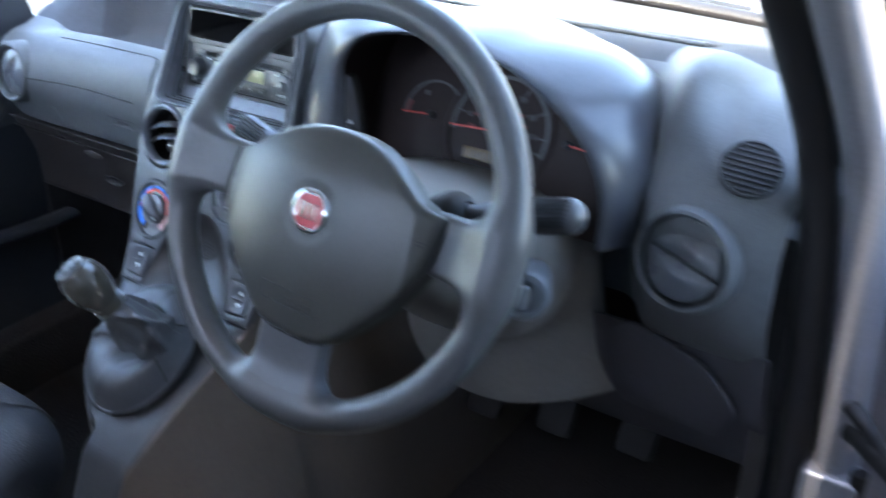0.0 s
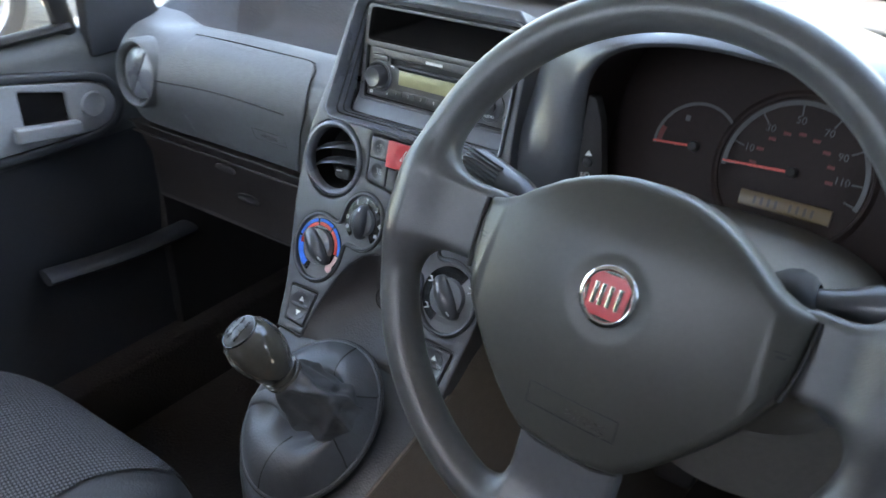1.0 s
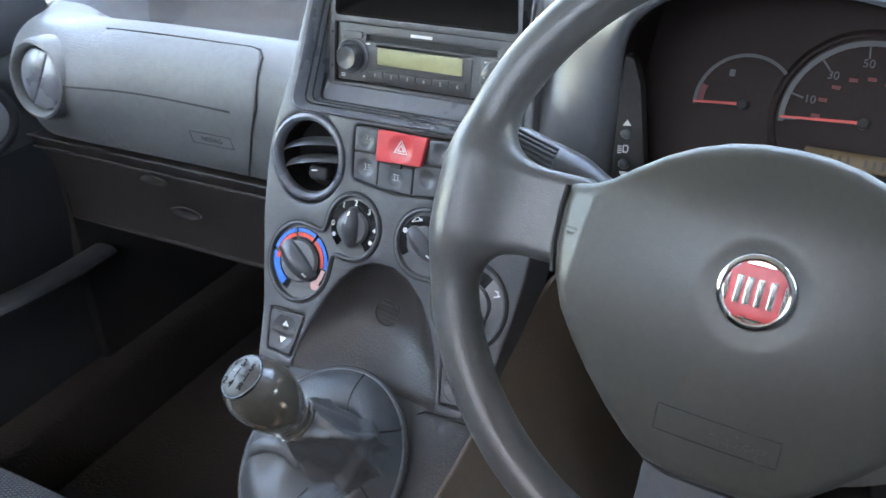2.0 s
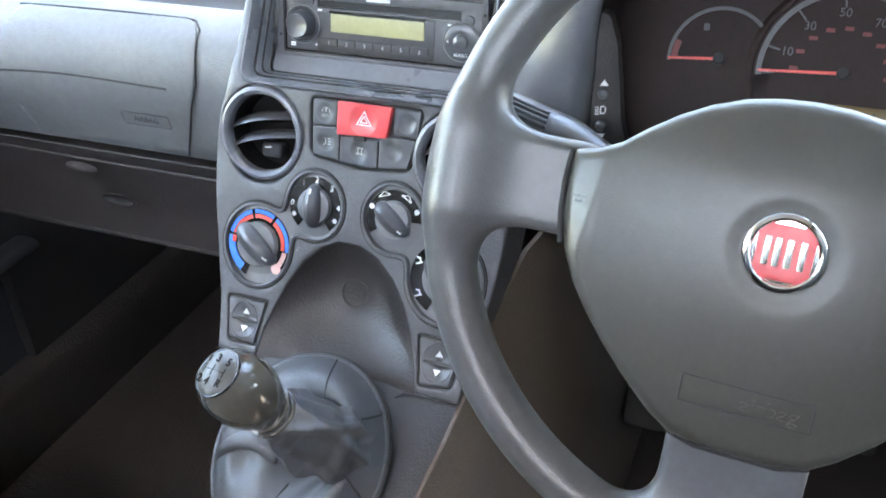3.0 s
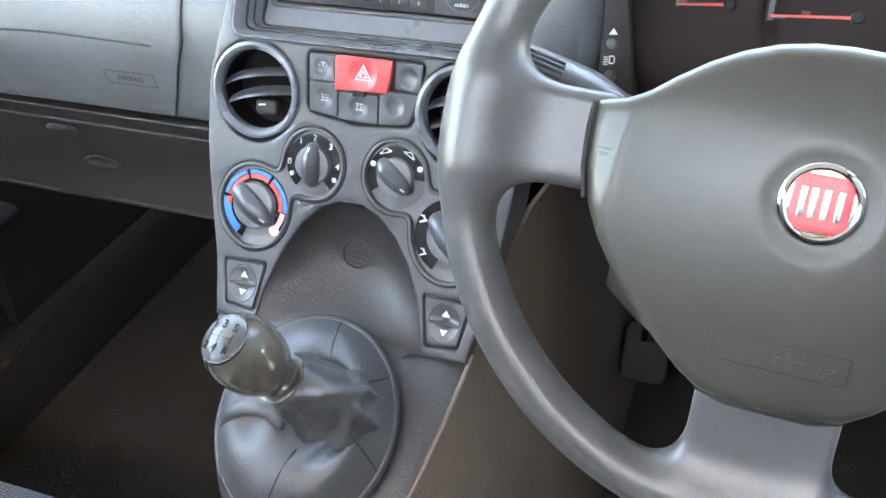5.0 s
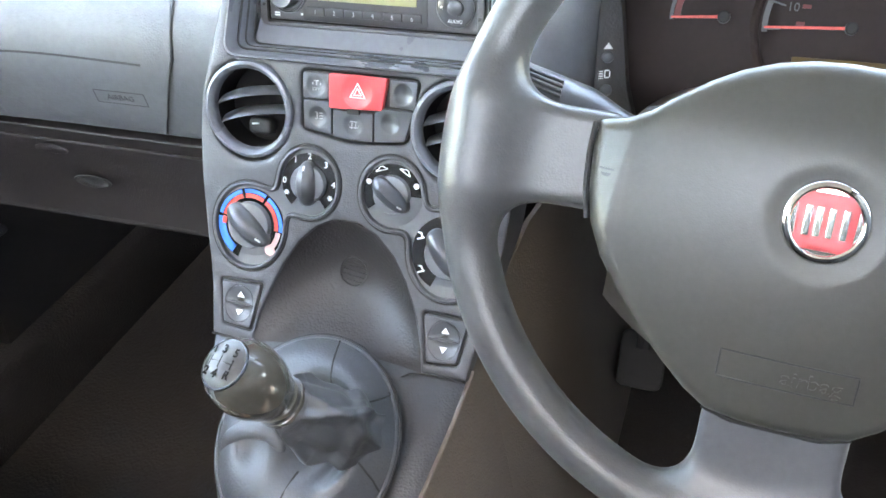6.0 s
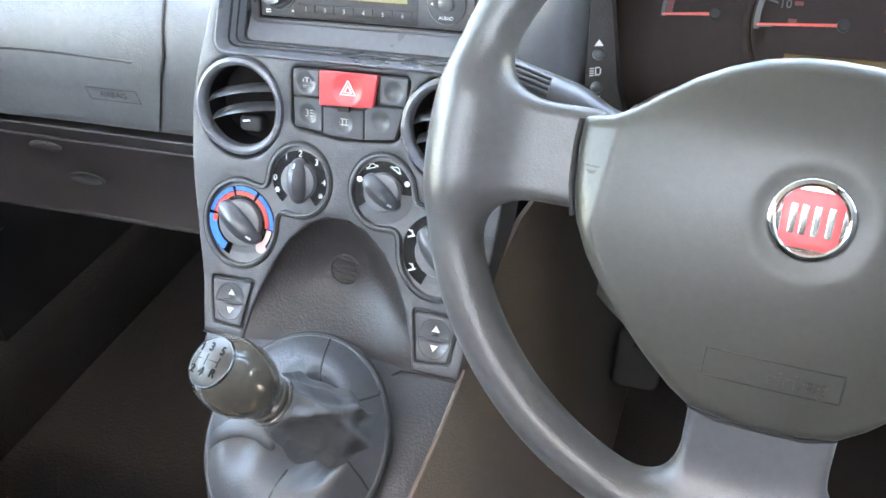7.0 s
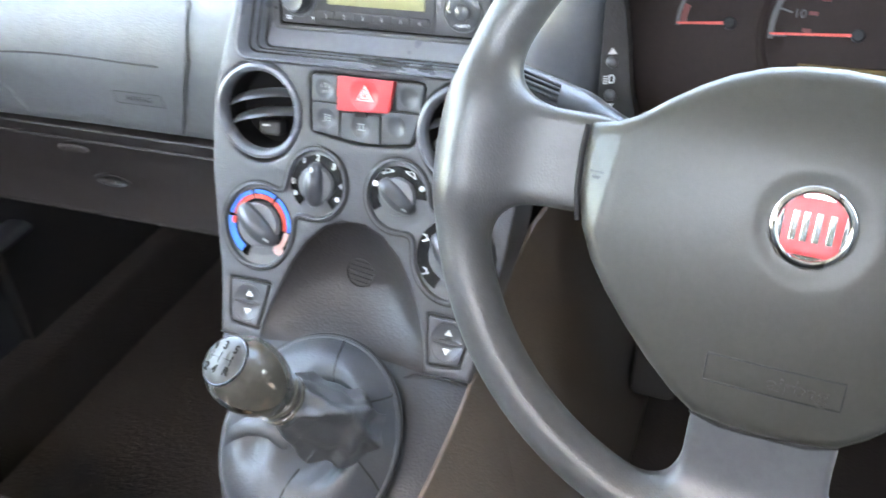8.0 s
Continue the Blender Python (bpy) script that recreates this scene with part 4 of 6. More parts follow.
for a in (206, -28):
    part("fan_mark", joined(*[plate(rrect(0.0044, 0.0009, 0.0003), local(m @ Matrix.Translation((0.0210 * math.cos(radians(a)), 0.0210 * math.sin(radians(a)), 0.0016)) @ pose(0, 0, 0, 0, 0, q)), 0.0003, 0, step=1) for q in (0, 60, 120)]), M_WHITE, d)

m, d = dial(0.036, 0.866, 0.0252, -38, (0, 215), "air recirculation dial")
for a in (158, 24):
    part("white_dot", plate(circle(0.0210 * math.cos(radians(a)), 0.0210 * math.sin(radians(a)), 0.0022, n=18), local(m), 0.0006, 0, step=1, top=0.0017), M_WHITE, d)


def car_mark(mm, parent):
    body = [(-0.005, -0.001), (-0.0045, 0.0005), (-0.0025, 0.0008), (-0.001, 0.0025), (0.0020, 0.0025), (0.0032, 0.0008), (0.005, 0.0004), (0.005, -0.001)]
    part("car_mark", plate(body, local(mm), 0.0003, 0, [inset(ccw(body), 0.0006)], step=1, top=0.0003), M_WHITE, parent)


for a, q in ((118, 18), (62, -30)):
    car_mark(m @ Matrix.Translation((0.0206 * math.cos(radians(a)), 0.0206 * math.sin(radians(a)), 0.0014)) @ pose(0, 0, 0, 0, 0, q), d)

m, d = dial(0.0845, 0.829, 0.0318, -50, (55, 245), "air direction dial")
for a in (155, 215, 30):
    k = m @ Matrix.Translation((0.0258 * math.cos(radians(a)), 0.0258 * math.sin(radians(a)), 0.0016))
    part("airflow_mark", joined(*[plate(rrect(w, h, 0.0003, p, q), local(k @ pose(0, 0, 0, 0, 0, r)), 0.0003, 0, step=1) for w, h, p, q, r in ((0.006, 0.0011, 0.0, -0.0012, 20), (0.0011, 0.005, 0.0015, 0.0008, 20), (0.0035, 0.001, -0.0015, 0.0025, -20))]), M_WHITE, d)

# ---------- push buttons ----------
part("button_bed", plate(SHIELD, face, 0.006, 0.0006, step=0.008, top=-0.0022), M_MATT, console)


def button(points, mat, label, dish=None, top=0.0012, dish_r=0.0074):
    c = np.mean(points, 0) if dish is None else dish

    def bm_(a, b, d):
        return face(a, b, d - 0.0026 * max(0.0, 1 - ((a - c[0]) ** 2 + (b - c[1]) ** 2) / dish_r ** 2))

    return part("button", plate(rounded(points, 0.0016, 4), bm_, 0.005, 0.0007, step=0.0013, top=top), mat, console, label), c


def tick(parent, c, bars, mat=M_GREY):
    k = face_frame(c[0], c[1], -0.0012)
    part("icon", joined(*[plate(rrect(w * 1.25, h * 1.15, 0.0002, p * 1.3, q * 1.3), local(k), 0.0003, 0, step=1, top=0.0006) for w, h, p, q in bars]), mat, parent)


b, c = button([(-0.0395, 0.9285), (-0.0180, 0.9285), (-0.0180, 0.9475), (-0.0395, 0.9475)], M_BUTTON, "dark button with a steering symbol")
tick(b, (c[0], c[1] + 0.001), [(0.005, 0.0007, 0, 0.002), (0.0007, 0.003, 0, 0.0008), (0.0007, 0.003, -0.0025, 0.001), (0.0007, 0.003, 0.0025, 0.001)], M_GREY)
writing("CITY", 0.0028, face_frame(c[0], c[1] - 0.0026, 0.0002), M_GREY, b)
b, c = button([(-0.0388, 0.9055), (-0.0155, 0.9030), (-0.0155, 0.9275), (-0.0392, 0.9275)], M_BUTTON, "dark button with a fog lamp symbol")
tick(b, c, [(0.0007, 0.0042, -0.001, 0), (0.0025, 0.0007, -0.0025, 0.002), (0.0025, 0.0007, -0.0025, -0.002), (0.0007, 0.003, -0.0038, 0), (0.003, 0.0006, 0.0018, 0.0016), (0.003, 0.0006, 0.0018, 0), (0.003, 0.0006, 0.0018, -0.0016)])
hazard, c = button([(-0.0168, 0.9232), (0.0262, 0.9250), (0.0302, 0.9482), (-0.0168, 0.9482)], M_RED, "red hazard warning button", (0.006, 0.9365), 0.0034, 0.0118)
for r0, r1 in ((0.0064, 0.0077), (0.0028, 0.0040)):
    tri = [(0.0062 + r1 * math.cos(radians(q)), r1 * math.sin(radians(q))) for q in (90, 210, 330)]
    tri0 = [(0.0062 + r0 * math.cos(radians(q)), r0 * math.sin(radians(q))) for q in (90, 210, 330)]
    k = face_frame(0.0, 0.9360, 0.0020)
    part("hazard_triangle", plate(tri, local(k), 0.0004, 0, [tri0], step=1, top=0.0003), M_WHITE, hazard)
button([(0.0316, 0.9285), (0.0518, 0.9275), (0.0535, 0.9475), (0.0316, 0.9475)], M_BUTTON, "blank dark button")
b, c = button([(-0.0145, 0.9018), (0.0185, 0.9008), (0.0185, 0.9220), (-0.0145, 0.9222)], M_BUTTON, "dark button with a heated window symbol")
tick(b, c, [(0.007, 0.0006, 0, 0.002), (0.006, 0.0006, 0, -0.0014), (0.0006, 0.0036, -0.0033, 0.0002), (0.0006, 0.0036, 0.0033, 0.0002), (0.0005, 0.0042, -0.0012, -0.0004), (0.0005, 0.0042, 0.0012, -0.0004)])
button([(0.0195, 0.9010), (0.0440, 0.9038), (0.0510, 0.9265), (0.0262, 0.9262), (0.0195, 0.9225)], M_BUTTON, "blank dark button")
part("hazard_stop", plate(rrect(0.010, 0.004, 0.001, 0.003, 0.9222), face, 0.003, 0.0005, step=1, top=0.0036), M_MATT, console)

# ---------- window switches ----------
for pts in (SWITCH_L, SWITCH_R):
    cx, cz = np.mean(pts, 0)
    part("switch_bed", plate(rounded(pts, 0.003), face, 0.006, 0.0004, step=0.01, top=-0.0020), M_MATT, console)
    sw = part("window_switch", plate(rounded(inset(ccw(pts), 0.0017), 0.0025), face, 0.004, 0.0008, [circle(cx, cz, 0.0128, n=36)], step=0.006, top=0.0008), M_SWITCH, console, "electric window rocker switch")
    for s in (1, -1):
        half = [(cx + 0.0126 * math.cos(t), cz + s * (0.0003 + 0.0123 * math.sin(t))) for t in np.linspace(0, math.pi, 22)]
        part("rocker_half", plate(half, lambda a, b, d: face(a, b, d - 0.0030 * (1 - ((a - cx) ** 2 + (b - cz) ** 2) / 0.0126 ** 2)), 0.004, 0.0003, step=0.0022, top=0.0008), M_SWITCH, sw)
        k = face_frame(cx, cz + s * 0.0062, -0.0010)
        part("arrow_mark", plate([(-0.0033, -0.0022 * s), (0.0033, -0.0022 * s), (0.0, 0.0028 * s)], local(k @ pose(0, 0, 0, 13 * s, 0, 0)), 0.0006, 0, step=1, top=0.0006), M_WHITE, sw)
for line in ([(-0.110, 0.7475), (-0.092, 0.7470), (-0.074, 0.746)], [(0.0526, 0.7369), (0.0581, 0.7421), (0.0652, 0.7462), (0.0744, 0.7469), (0.0913, 0.7467), (0.1086, 0.7458)]):
    part("panel_seam", sweep([face(x, z, 0.0006) for x, z in line], 0.0010, 6), M_MATT, console)

# ---------- radio recess and radio ----------
RT = math.atan(0.20)
RM = Matrix.Translation((0.0, 0.0035, 0.9935)) @ Matrix(((1, 0, 0), (0, math.sin(RT), -math.cos(RT)), (0, math.cos(RT), math.sin(RT)))).to_4x4()


def radio_y(z):
    return 0.0035 + (z - 0.9935) * 0.20


inner = rounded([(-0.0925, 0.9655), (0.0925, 0.9655), (0.0885, 1.059), (-0.0885, 1.059)], 0.006)
outer = list(ccw(RECESS))
inn = list(ccw(inner))
rings = []
for t, dd in ((0.0, -0.001), (0.0, 0.0016), (0.05, 0.0026), (0.11, 0.0024), (0.15, 0.0010), (0.40, -0.0085), (0.405, -0.0105), (0.44, -0.0105), (0.445, -0.0085), (0.47, -0.0080), (0.61, -0.0130), (0.615, -0.0150), (0.645, -0.0150), (0.65, -0.0138), (0.80, -0.0210), (0.805, -0.0240), (0.86, -0.0240), (1.0, None)):
    ring = []
    for p, q in zip(outer, inn):
        a, z = p[0] + (q[0] - p[0]) * t, p[1] + (q[1] - p[1]) * t
        if dd is None:
            ring.append(Vector((a, radio_y(z) - 0.0035, z)))
        else:
            f0 = face(a, z, dd)
            ring.append(f0)
    rings.append(ring)
nr = len(outer)
part("radio_surround", ([v for r in rings for v in r], [[j * nr + k, j * nr + (k + 1) % nr, (j + 1) * nr + (k + 1) % nr, (j + 1) * nr + k] for j in range(len(rings) - 1) for k in range(nr)]), M_LEDGE, console, "stepped satin frame round the radio")
for t, dd, rr in ((0.42, -0.0086, 0.0012), (0.63, -0.0138, 0.0009), (0.83, -0.0220, 0.0012)):
    part("frame_groove", sweep([face(p[0] + (q[0] - p[0]) * t, p[1] + (q[1] - p[1]) * t, dd) for p, q in zip(outer, inn)], rr, 8, True), M_MATT, console)
cubby = rounded([(-0.0865, 1.0245), (0.0865, 1.0245), (0.0835, 1.056), (-0.0835, 1.056)], 0.005)
part("radio_bezel", plate(inner, lambda a, b, d: Vector((a, radio_y(b) - 0.0035 - d, b)), 0.006, 0.0006, [cubby, rrect(0.172, 0.0505, 0.002, 0, 0.9935)], step=0.02), M_RADIO, console)
part("cubby", plate(cubby, lambda a, b, d: Vector((a, radio_y(b) - 0.003 - d, b)), 0.002, 0.0, step=0.02, top=-0.12), M_LOWER, console, "open dark tray above the radio")
cw = [Vector((p[0], radio_y(p[1]) - 0.003, p[1])) for p in ccw(cubby)]
part("cubby_wall", (cw + [v + Vector((0, 0.12, 0)) for v in cw], [[k, (k + 1) % len(cw), len(cw) + (k + 1) % len(cw), len(cw) + k] for k in range(len(cw))]), M_LOWER, console)

radio = thing("car_radio", RM.translation, "black car radio with a green-yellow display and two round knobs", "radio")
RL = local(RM)
part("faceplate", plate(rrect(0.1705, 0.0490, 0.0015), RL, 0.02, 0.0008, [rrect(0.124, 0.0058, 0.0008, 0.006, 0.0135), rrect(0.084, 0.0175, 0.001, -0.0035, -0.0005)], step=0.02), M_RADIO, radio)
part("display_window", plate(rrect(0.103, 0.0305, 0.0015, -0.0050, -0.0085), RL, 0.001, 0.0002, step=1, top=0.0005), M_KEY, radio)
part("faceplate_gap", sweep([RM @ Vector((p[0], p[1], 0.0004)) for p in rrect(0.1716, 0.0500, 0.0018)], 0.0007, 6, True), M_VOID, radio)
part("pad_ring", lathe(RM @ Matrix.Translation((0.0690, -0.0060, 0)), [(0.0150, 0.0), (0.0152, 0.0012), (0.0146, 0.0020), (0.0140, 0.0014)], 40), M_SATIN, radio)
part("knob_ring", lathe(RM @ Matrix.Translation((-0.0690, -0.0035, 0)), [(0.0160, 0.0), (0.0158, 0.0018), (0.0148, 0.0022), (0.0142, 0.0010)], 40), M_SATIN, radio)
part("disc_slot", plate(rrect(0.124, 0.0058, 0.0008, 0.006, 0.0135), RL, 0.003, 0, step=1, top=-0.004), M_MATT, radio)
part("display", plate(rrect(0.082, 0.0142, 0.001, -0.0030, -0.0008), RL, 0.003, 0.0004, step=1, top=0.0010), M_LCD, radio, "unlit yellow-green display")
part("maker_mark", joined(*[plate(rrect(0.0205 if k == 0 else 0.0, 0.0026, 0.0004, -0.002, 0.0195), RL, 0.0003, 0, step=1, top=0.0003) for k in (0,)]), M_WHITE, radio)
part("eject_button", plate(rrect(0.021, 0.0062, 0.0028, -0.0695, 0.0150), RL, 0.003, 0.0008, step=1, top=0.0016), M_KNOB, radio)
part("release_button", plate(circle(0.0745, 0.0105, 0.0045, 0.0042, 24), RL, 0.003, 0.0006, step=1, top=0.0012), M_KNOB, radio)
for k in range(6):
    a = -0.0455 + k * 0.0160
    key = part("preset_key", plate(rrect(0.0150, 0.0066, 0.0008, a, -0.0165), lambda x, y, d: RM @ Vector((x, y, d)), 0.003, 0.0006, step=1, top=0.0013), M_KEY, radio)
    writing(str(k + 1), 0.0046, RM @ Matrix.Translation((a, -0.0170, 0.0015)), M_GREY, key, "numeral")
knob = part("volume_knob", lathe(RM @ Matrix.Translation((-0.0690, -0.0035, 0)), [(0.0142, 0.0), (0.0140, 0.0020), (0.0132, 0.0026), (0.0120, 0.0016), (0.0112, 0.0016), (0.0106, 0.0110), (0.0094, 0.0128), (0.0070, 0.0125), (0.0, 0.0112)], 40), M_KNOB, radio, "round volume knob")
knob2 = part("audio_pad", lathe(RM @ Matrix.Translation((0.0690, -0.0060, 0)), [(0.0145, 0.0), (0.0142, 0.0014), (0.0130, 0.0022), (0.0062, 0.0018), (0.0060, 0.0034), (0.0050, 0.0042), (0.0, 0.0042)], 40), M_KNOB, radio, "round four-way audio button")
writing("AUDIO", 0.0036, RM @ Matrix.Translation((0.0690, -0.0158, 0.0024)), M_WHITE, knob2)
part("pad_mark", plate([(0.0570, -0.0060), (0.0588, -0.0048), (0.0588, -0.0072)], RL, 0.0003, 0, step=1, top=0.0024), M_WHITE, knob2)
for w, h, a, b in ((0.0045, 0.0012, -0.079, -0.0195), (0.0045, 0.0012, -0.079, -0.0213), (0.003, 0.0016, -0.057, -0.0195), (0.004, 0.0014, -0.054, 0.0085), (0.004, 0.0014, 0.059, 0.0060), (0.0014, 0.004, -0.0805, 0.0060)):
    part("print_mark", plate(rrect(w, h, 0.0002, a, b), RL, 0.0003, 0, step=1, top=0.0003), M_WHITE, radio)
for sx in (-1, 1):
    for b in (0.016, -0.013):
        part("release_hole", plate(circle(sx * 0.0882, b, 0.0012, n=10), RL, 0.0006, 0, step=1, top=0.0044), M_MATT, radio)

# ---------- instrument cluster ----------
OPEN_ = [(0.176, 0.905), (0.177, 0.95), (0.178, 0.99), (0.180, 1.03), (0.186, 1.051), (0.203, 1.067), (0.227, 1.076), (0.26, 1.0815), (0.291, 1.083), (0.34, 1.079), (0.383, 1.067), (0.42, 1.047), (0.45, 1.022), (0.468, 0.999), (0.479, 0.972), (0.482, 0.945), (0.478, 0.905)]


def resample(pts, n):
    p = np.array(pts, float)
    s = np.r_[0, np.cumsum(np.hypot(*np.diff(p, axis=0).T))]
    q = np.stack([np.interp(np.linspace(0, s[-1], n), s, p[:, k]) for k in (0, 1)], 1)
    for _ in range(3):
        q[1:-1] = (q[:-2] + 2 * q[1:-1] + q[2:]) / 4
    return q


op = resample(OPEN_, 72)
tng = np.gradient(op, axis=0)
nrm = np.stack([-tng[:, 1], tng[:, 0]], 1) / np.hypot(*tng.T)[:, None]
cluster = thing("instrument_cluster", (0.33, 0.03, 0.90), "instrument cluster with dark dials under a curved grey hood", "instrument cluster")
hood_rows = []
CROWN = [0, 0, 0, 0.0015, 0.0042, 0.0064, 0.0082, 0.0092, 0.0085, 0.005, -0.002, -0.014, -0.045]
FLANK = [(0, 0.075), (0, 0.02), (0, -0.020), (0.0012, -0.0232), (0.004, -0.0250), (0.009, -0.0245), (0.017, -0.0225), (0.027, -0.019), (0.038, -0.0145), (0.048, -0.009), (0.055, -0.002), (0.060, 0.012), (0.063, 0.05)]
for off, y, lift in ((-0.002, 0.075, 0), (-0.001, 0.02, 0), (0.0, -0.020, 0), (0.0015, -0.0235, 0), (0.004, -0.0245, 0), (0.008, -0.0215, 0), (0.014, -0.010, 0), (0.022, 0.012, 0.0), (0.030, 0.045, -0.001), (0.036, 0.085, -0.006), (0.034, 0.13, -0.016), (0.022, 0.17, -0.032), (0.0, 0.20, -0.06)):
    row = []
    for p, n in zip(op, nrm):
        side_ = smooth01((0.23 - p[0]) / 0.05)
        j = len(hood_rows)
        o = off * (1 - side_) + FLANK[j][0] * side_ if j > 2 else off
        crown = smooth01((p[0] - 0.19) / 0.05) * (1 - smooth01((p[0] - 0.36) / 0.09))
        o, lift_ = (o * (1 - crown) + CROWN[j] * crown, lift * (1 - crown)) if j > 2 else (o, lift)
        lean = FLANK[j][1] if j < 5 else -0.0250 + (face_y(p[1]) + 0.014 + 0.0250) * ((FLANK[j][0] - 0.004) / 0.059) ** 1.3
        yy = y * (1 - side_) + lean * side_
        row.append(Vector((p[0] + n[0] * o, yy + (0.05 * (1.083 - p[1]) * (1.0 if j < 5 else 1 - side_) if y < 0 else 0.0), p[1] + n[1] * o + lift_ * (1 - side_))))
    hood_rows.append(row)
w_ = len(op)
part("hood", ([v for r in hood_rows for v in r], [[j * w_ + k, j * w_ + k + 1, (j + 1) * w_ + k + 1, (j + 1) * w_ + k] for j in range(2, len(hood_rows) - 1) for k in range(w_ - 1)]), M_HOOD, cluster, "curved grained hood over the dials", smooth=60)
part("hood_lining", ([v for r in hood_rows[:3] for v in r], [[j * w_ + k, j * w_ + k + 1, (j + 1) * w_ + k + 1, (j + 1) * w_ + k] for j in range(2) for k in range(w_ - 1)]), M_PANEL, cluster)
CM = Matrix.Translation((0.339, 0.034, 0.980)) @ Matrix(((1, 0, 0), (0, 0.44, -0.898), (0, 0.898, 0.44))).to_4x4()
CL = local(CM)
part("dial_panel", plate([(p[0] - 0.339, (p[1] - 0.980) / 0.898) for p in op], CL, 0.004, 0.0, step=0.03), M_PANEL, cluster)


def gauge(cx, cy, r, a0, a1, ticks, needle, parent, nums=()):
    ring = part("gauge", lathe(CM @ Matrix.Translation((cx, cy, 0)), [(r * 1.01, 0.0002), (r * 0.5, 0.0002), (0.0, 0.0002)], 56), M_PANEL, parent, "round dial with a red needle")
    if r > 0.05:
        part("gauge_ring", lathe(CM @ Matrix.Translation((cx, cy, 0)), [(r * 1.03, 0.0004), (r * 1.045, 0.0018), (r * 1.08, 0.0022), (r * 1.14, 0.0)], 56), M_PANEL, ring)
    part("scale_arc", plate(arc_band(cx, cy, r * 0.935, r, a0, a1, 40), CL, 0.0006, 0, step=1, top=0.0012), M_DIM, ring)
    for a in ticks:
        u = Vector((math.cos(radians(a)), math.sin(radians(a)), 0))
        part("tick", plate(rrect(r * 0.15, 0.0012, 0.0003), local(CM @ Matrix.Translation((cx, cy, 0.0012)) @ Matrix.Translation(u * r * 0.86) @ pose(0, 0, 0, 0, 0, a)), 0.0004, 0, step=1), M_DIM, ring)
    for ch, a, rr in nums:
        writing(ch, r * 0.145, CM @ Matrix.Translation((cx + rr * r * math.cos(radians(a)), cy + rr * r * math.sin(radians(a)), 0.0012)), M_NUM, ring, "numeral")
    hub = part("needle_hub", lathe(CM @ Matrix.Translation((cx, cy, 0)), [(0.0045, 0.0), (0.0043, 0.006), (0.0033, 0.007), (0.0, 0.0072)], 24), M_MATT, ring)
    nm = CM @ Matrix.Translation((cx, cy, 0.0045)) @ pose(0, 0, 0, 0, 0, needle)
    part("needle", plate([(0.004, -0.0010), (r * 0.97, -0.0007), (r * 0.97, 0.0007), (0.004, 0.0010)], local(nm), 0.0008, 0, step=1), M_MARKRED, ring, "red pointer")
    return ring


fuel = gauge(-0.082, 0.002, 0.0375, 45, 186, (), 184, cluster)
part("red_zone", plate(arc_band(-0.082, 0.002, 0.030, 0.0345, 160, 184), CL, 0.0006, 0, step=1, top=0.0014), M_DIMRED, fuel)
part("fuel_mark", plate(rrect(0.004, 0.005, 0.0008, -0.0945, 0.024), CL, 0.0006, 0, step=1, top=0.0014), M_DIM, fuel)
speedo = gauge(0.002, 0.0, 0.0580, -18, 186, (184, 164, 131, 97, 63, 31, 2, -16), 183, cluster, [("10", 163, 0.70), ("30", 131, 0.70), ("50", 97, 0.72), ("70", 63, 0.70), ("90", 31, 0.68), ("110", 3, 0.66)])
for a in np.linspace(178, -2, 9):
    part("red_mark", plate(rrect(0.0058, 0.0026, 0.0004, 0.031 * math.cos(radians(a)), 0.031 * math.sin(radians(a))), CL, 0.0004, 0, step=1, top=0.0013), M_DIMRED, speedo)
temp = gauge(0.082, 0.002, 0.0375, -6, 135, (), -5, cluster)
part("red_zone", plate(arc_band(0.082, 0.002, 0.030, 0.0345, -4, 22), CL, 0.0006, 0, step=1, top=0.0014), M_DIMRED, temp)
odo = part("odometer", plate(rrect(0.074, 0.0125, 0.001, 0.004, -0.0275), CL, 0.002, 0.0005, step=1, top=0.0022), M_LCD2, cluster, "amber odometer display")
for k in range(9):
    if k != 4:
        part("digit_bar", plate(rrect(0.0022, 0.0065, 0.0003, -0.020 + k * 0.0058, -0.0278), CL, 0.0004, 0, step=1, top=0.0024), M_LCDINK, odo)

# headlamp level buttons at the cluster's edge
strip = part("level_panel", plate(rounded([(0.1765, 0.905), (0.210, 0.905), (0.1995, 0.945), (0.1965, 0.972), (0.1925, 1.004), (0.1860, 1.024), (0.1790, 1.026)], 0.004), lambda a, b, d: Vector((a, -0.022 + 0.30 * (a - 0.178) - d + 0.10 * (b - 0.95), b)), 0.01, 0.0008, step=0.02), M_TRIMB, cluster)


def lv(a, b, d=0.0):
    return Vector((a, -0.022 + 0.30 * (a - 0.178) + 0.10 * (b - 0.95) - d, b))


for b_, s in ((0.9757, 1), (0.9362, -1)):
    part("arrow_mark", plate([(0.1825, b_ - 0.0018 * s), (0.1885, b_ - 0.0018 * s), (0.1855, b_ + 0.0028 * s)], lambda a, b, d: lv(a, b, d), 0.0004, 0, step=1, top=0.0007), M_WHITE, strip)
for b_ in (0.9682, 0.9443):
    part("level_button", lathe(Matrix.Translation(lv(0.1855, b_, 0.0)) @ pose(0, 0, 0, 90, 0, 0), [(0.0044, 0.0), (0.0042, 0.0016), (0.0030, 0.0030), (0.0, 0.0036)], 20), M_KNOB, strip)
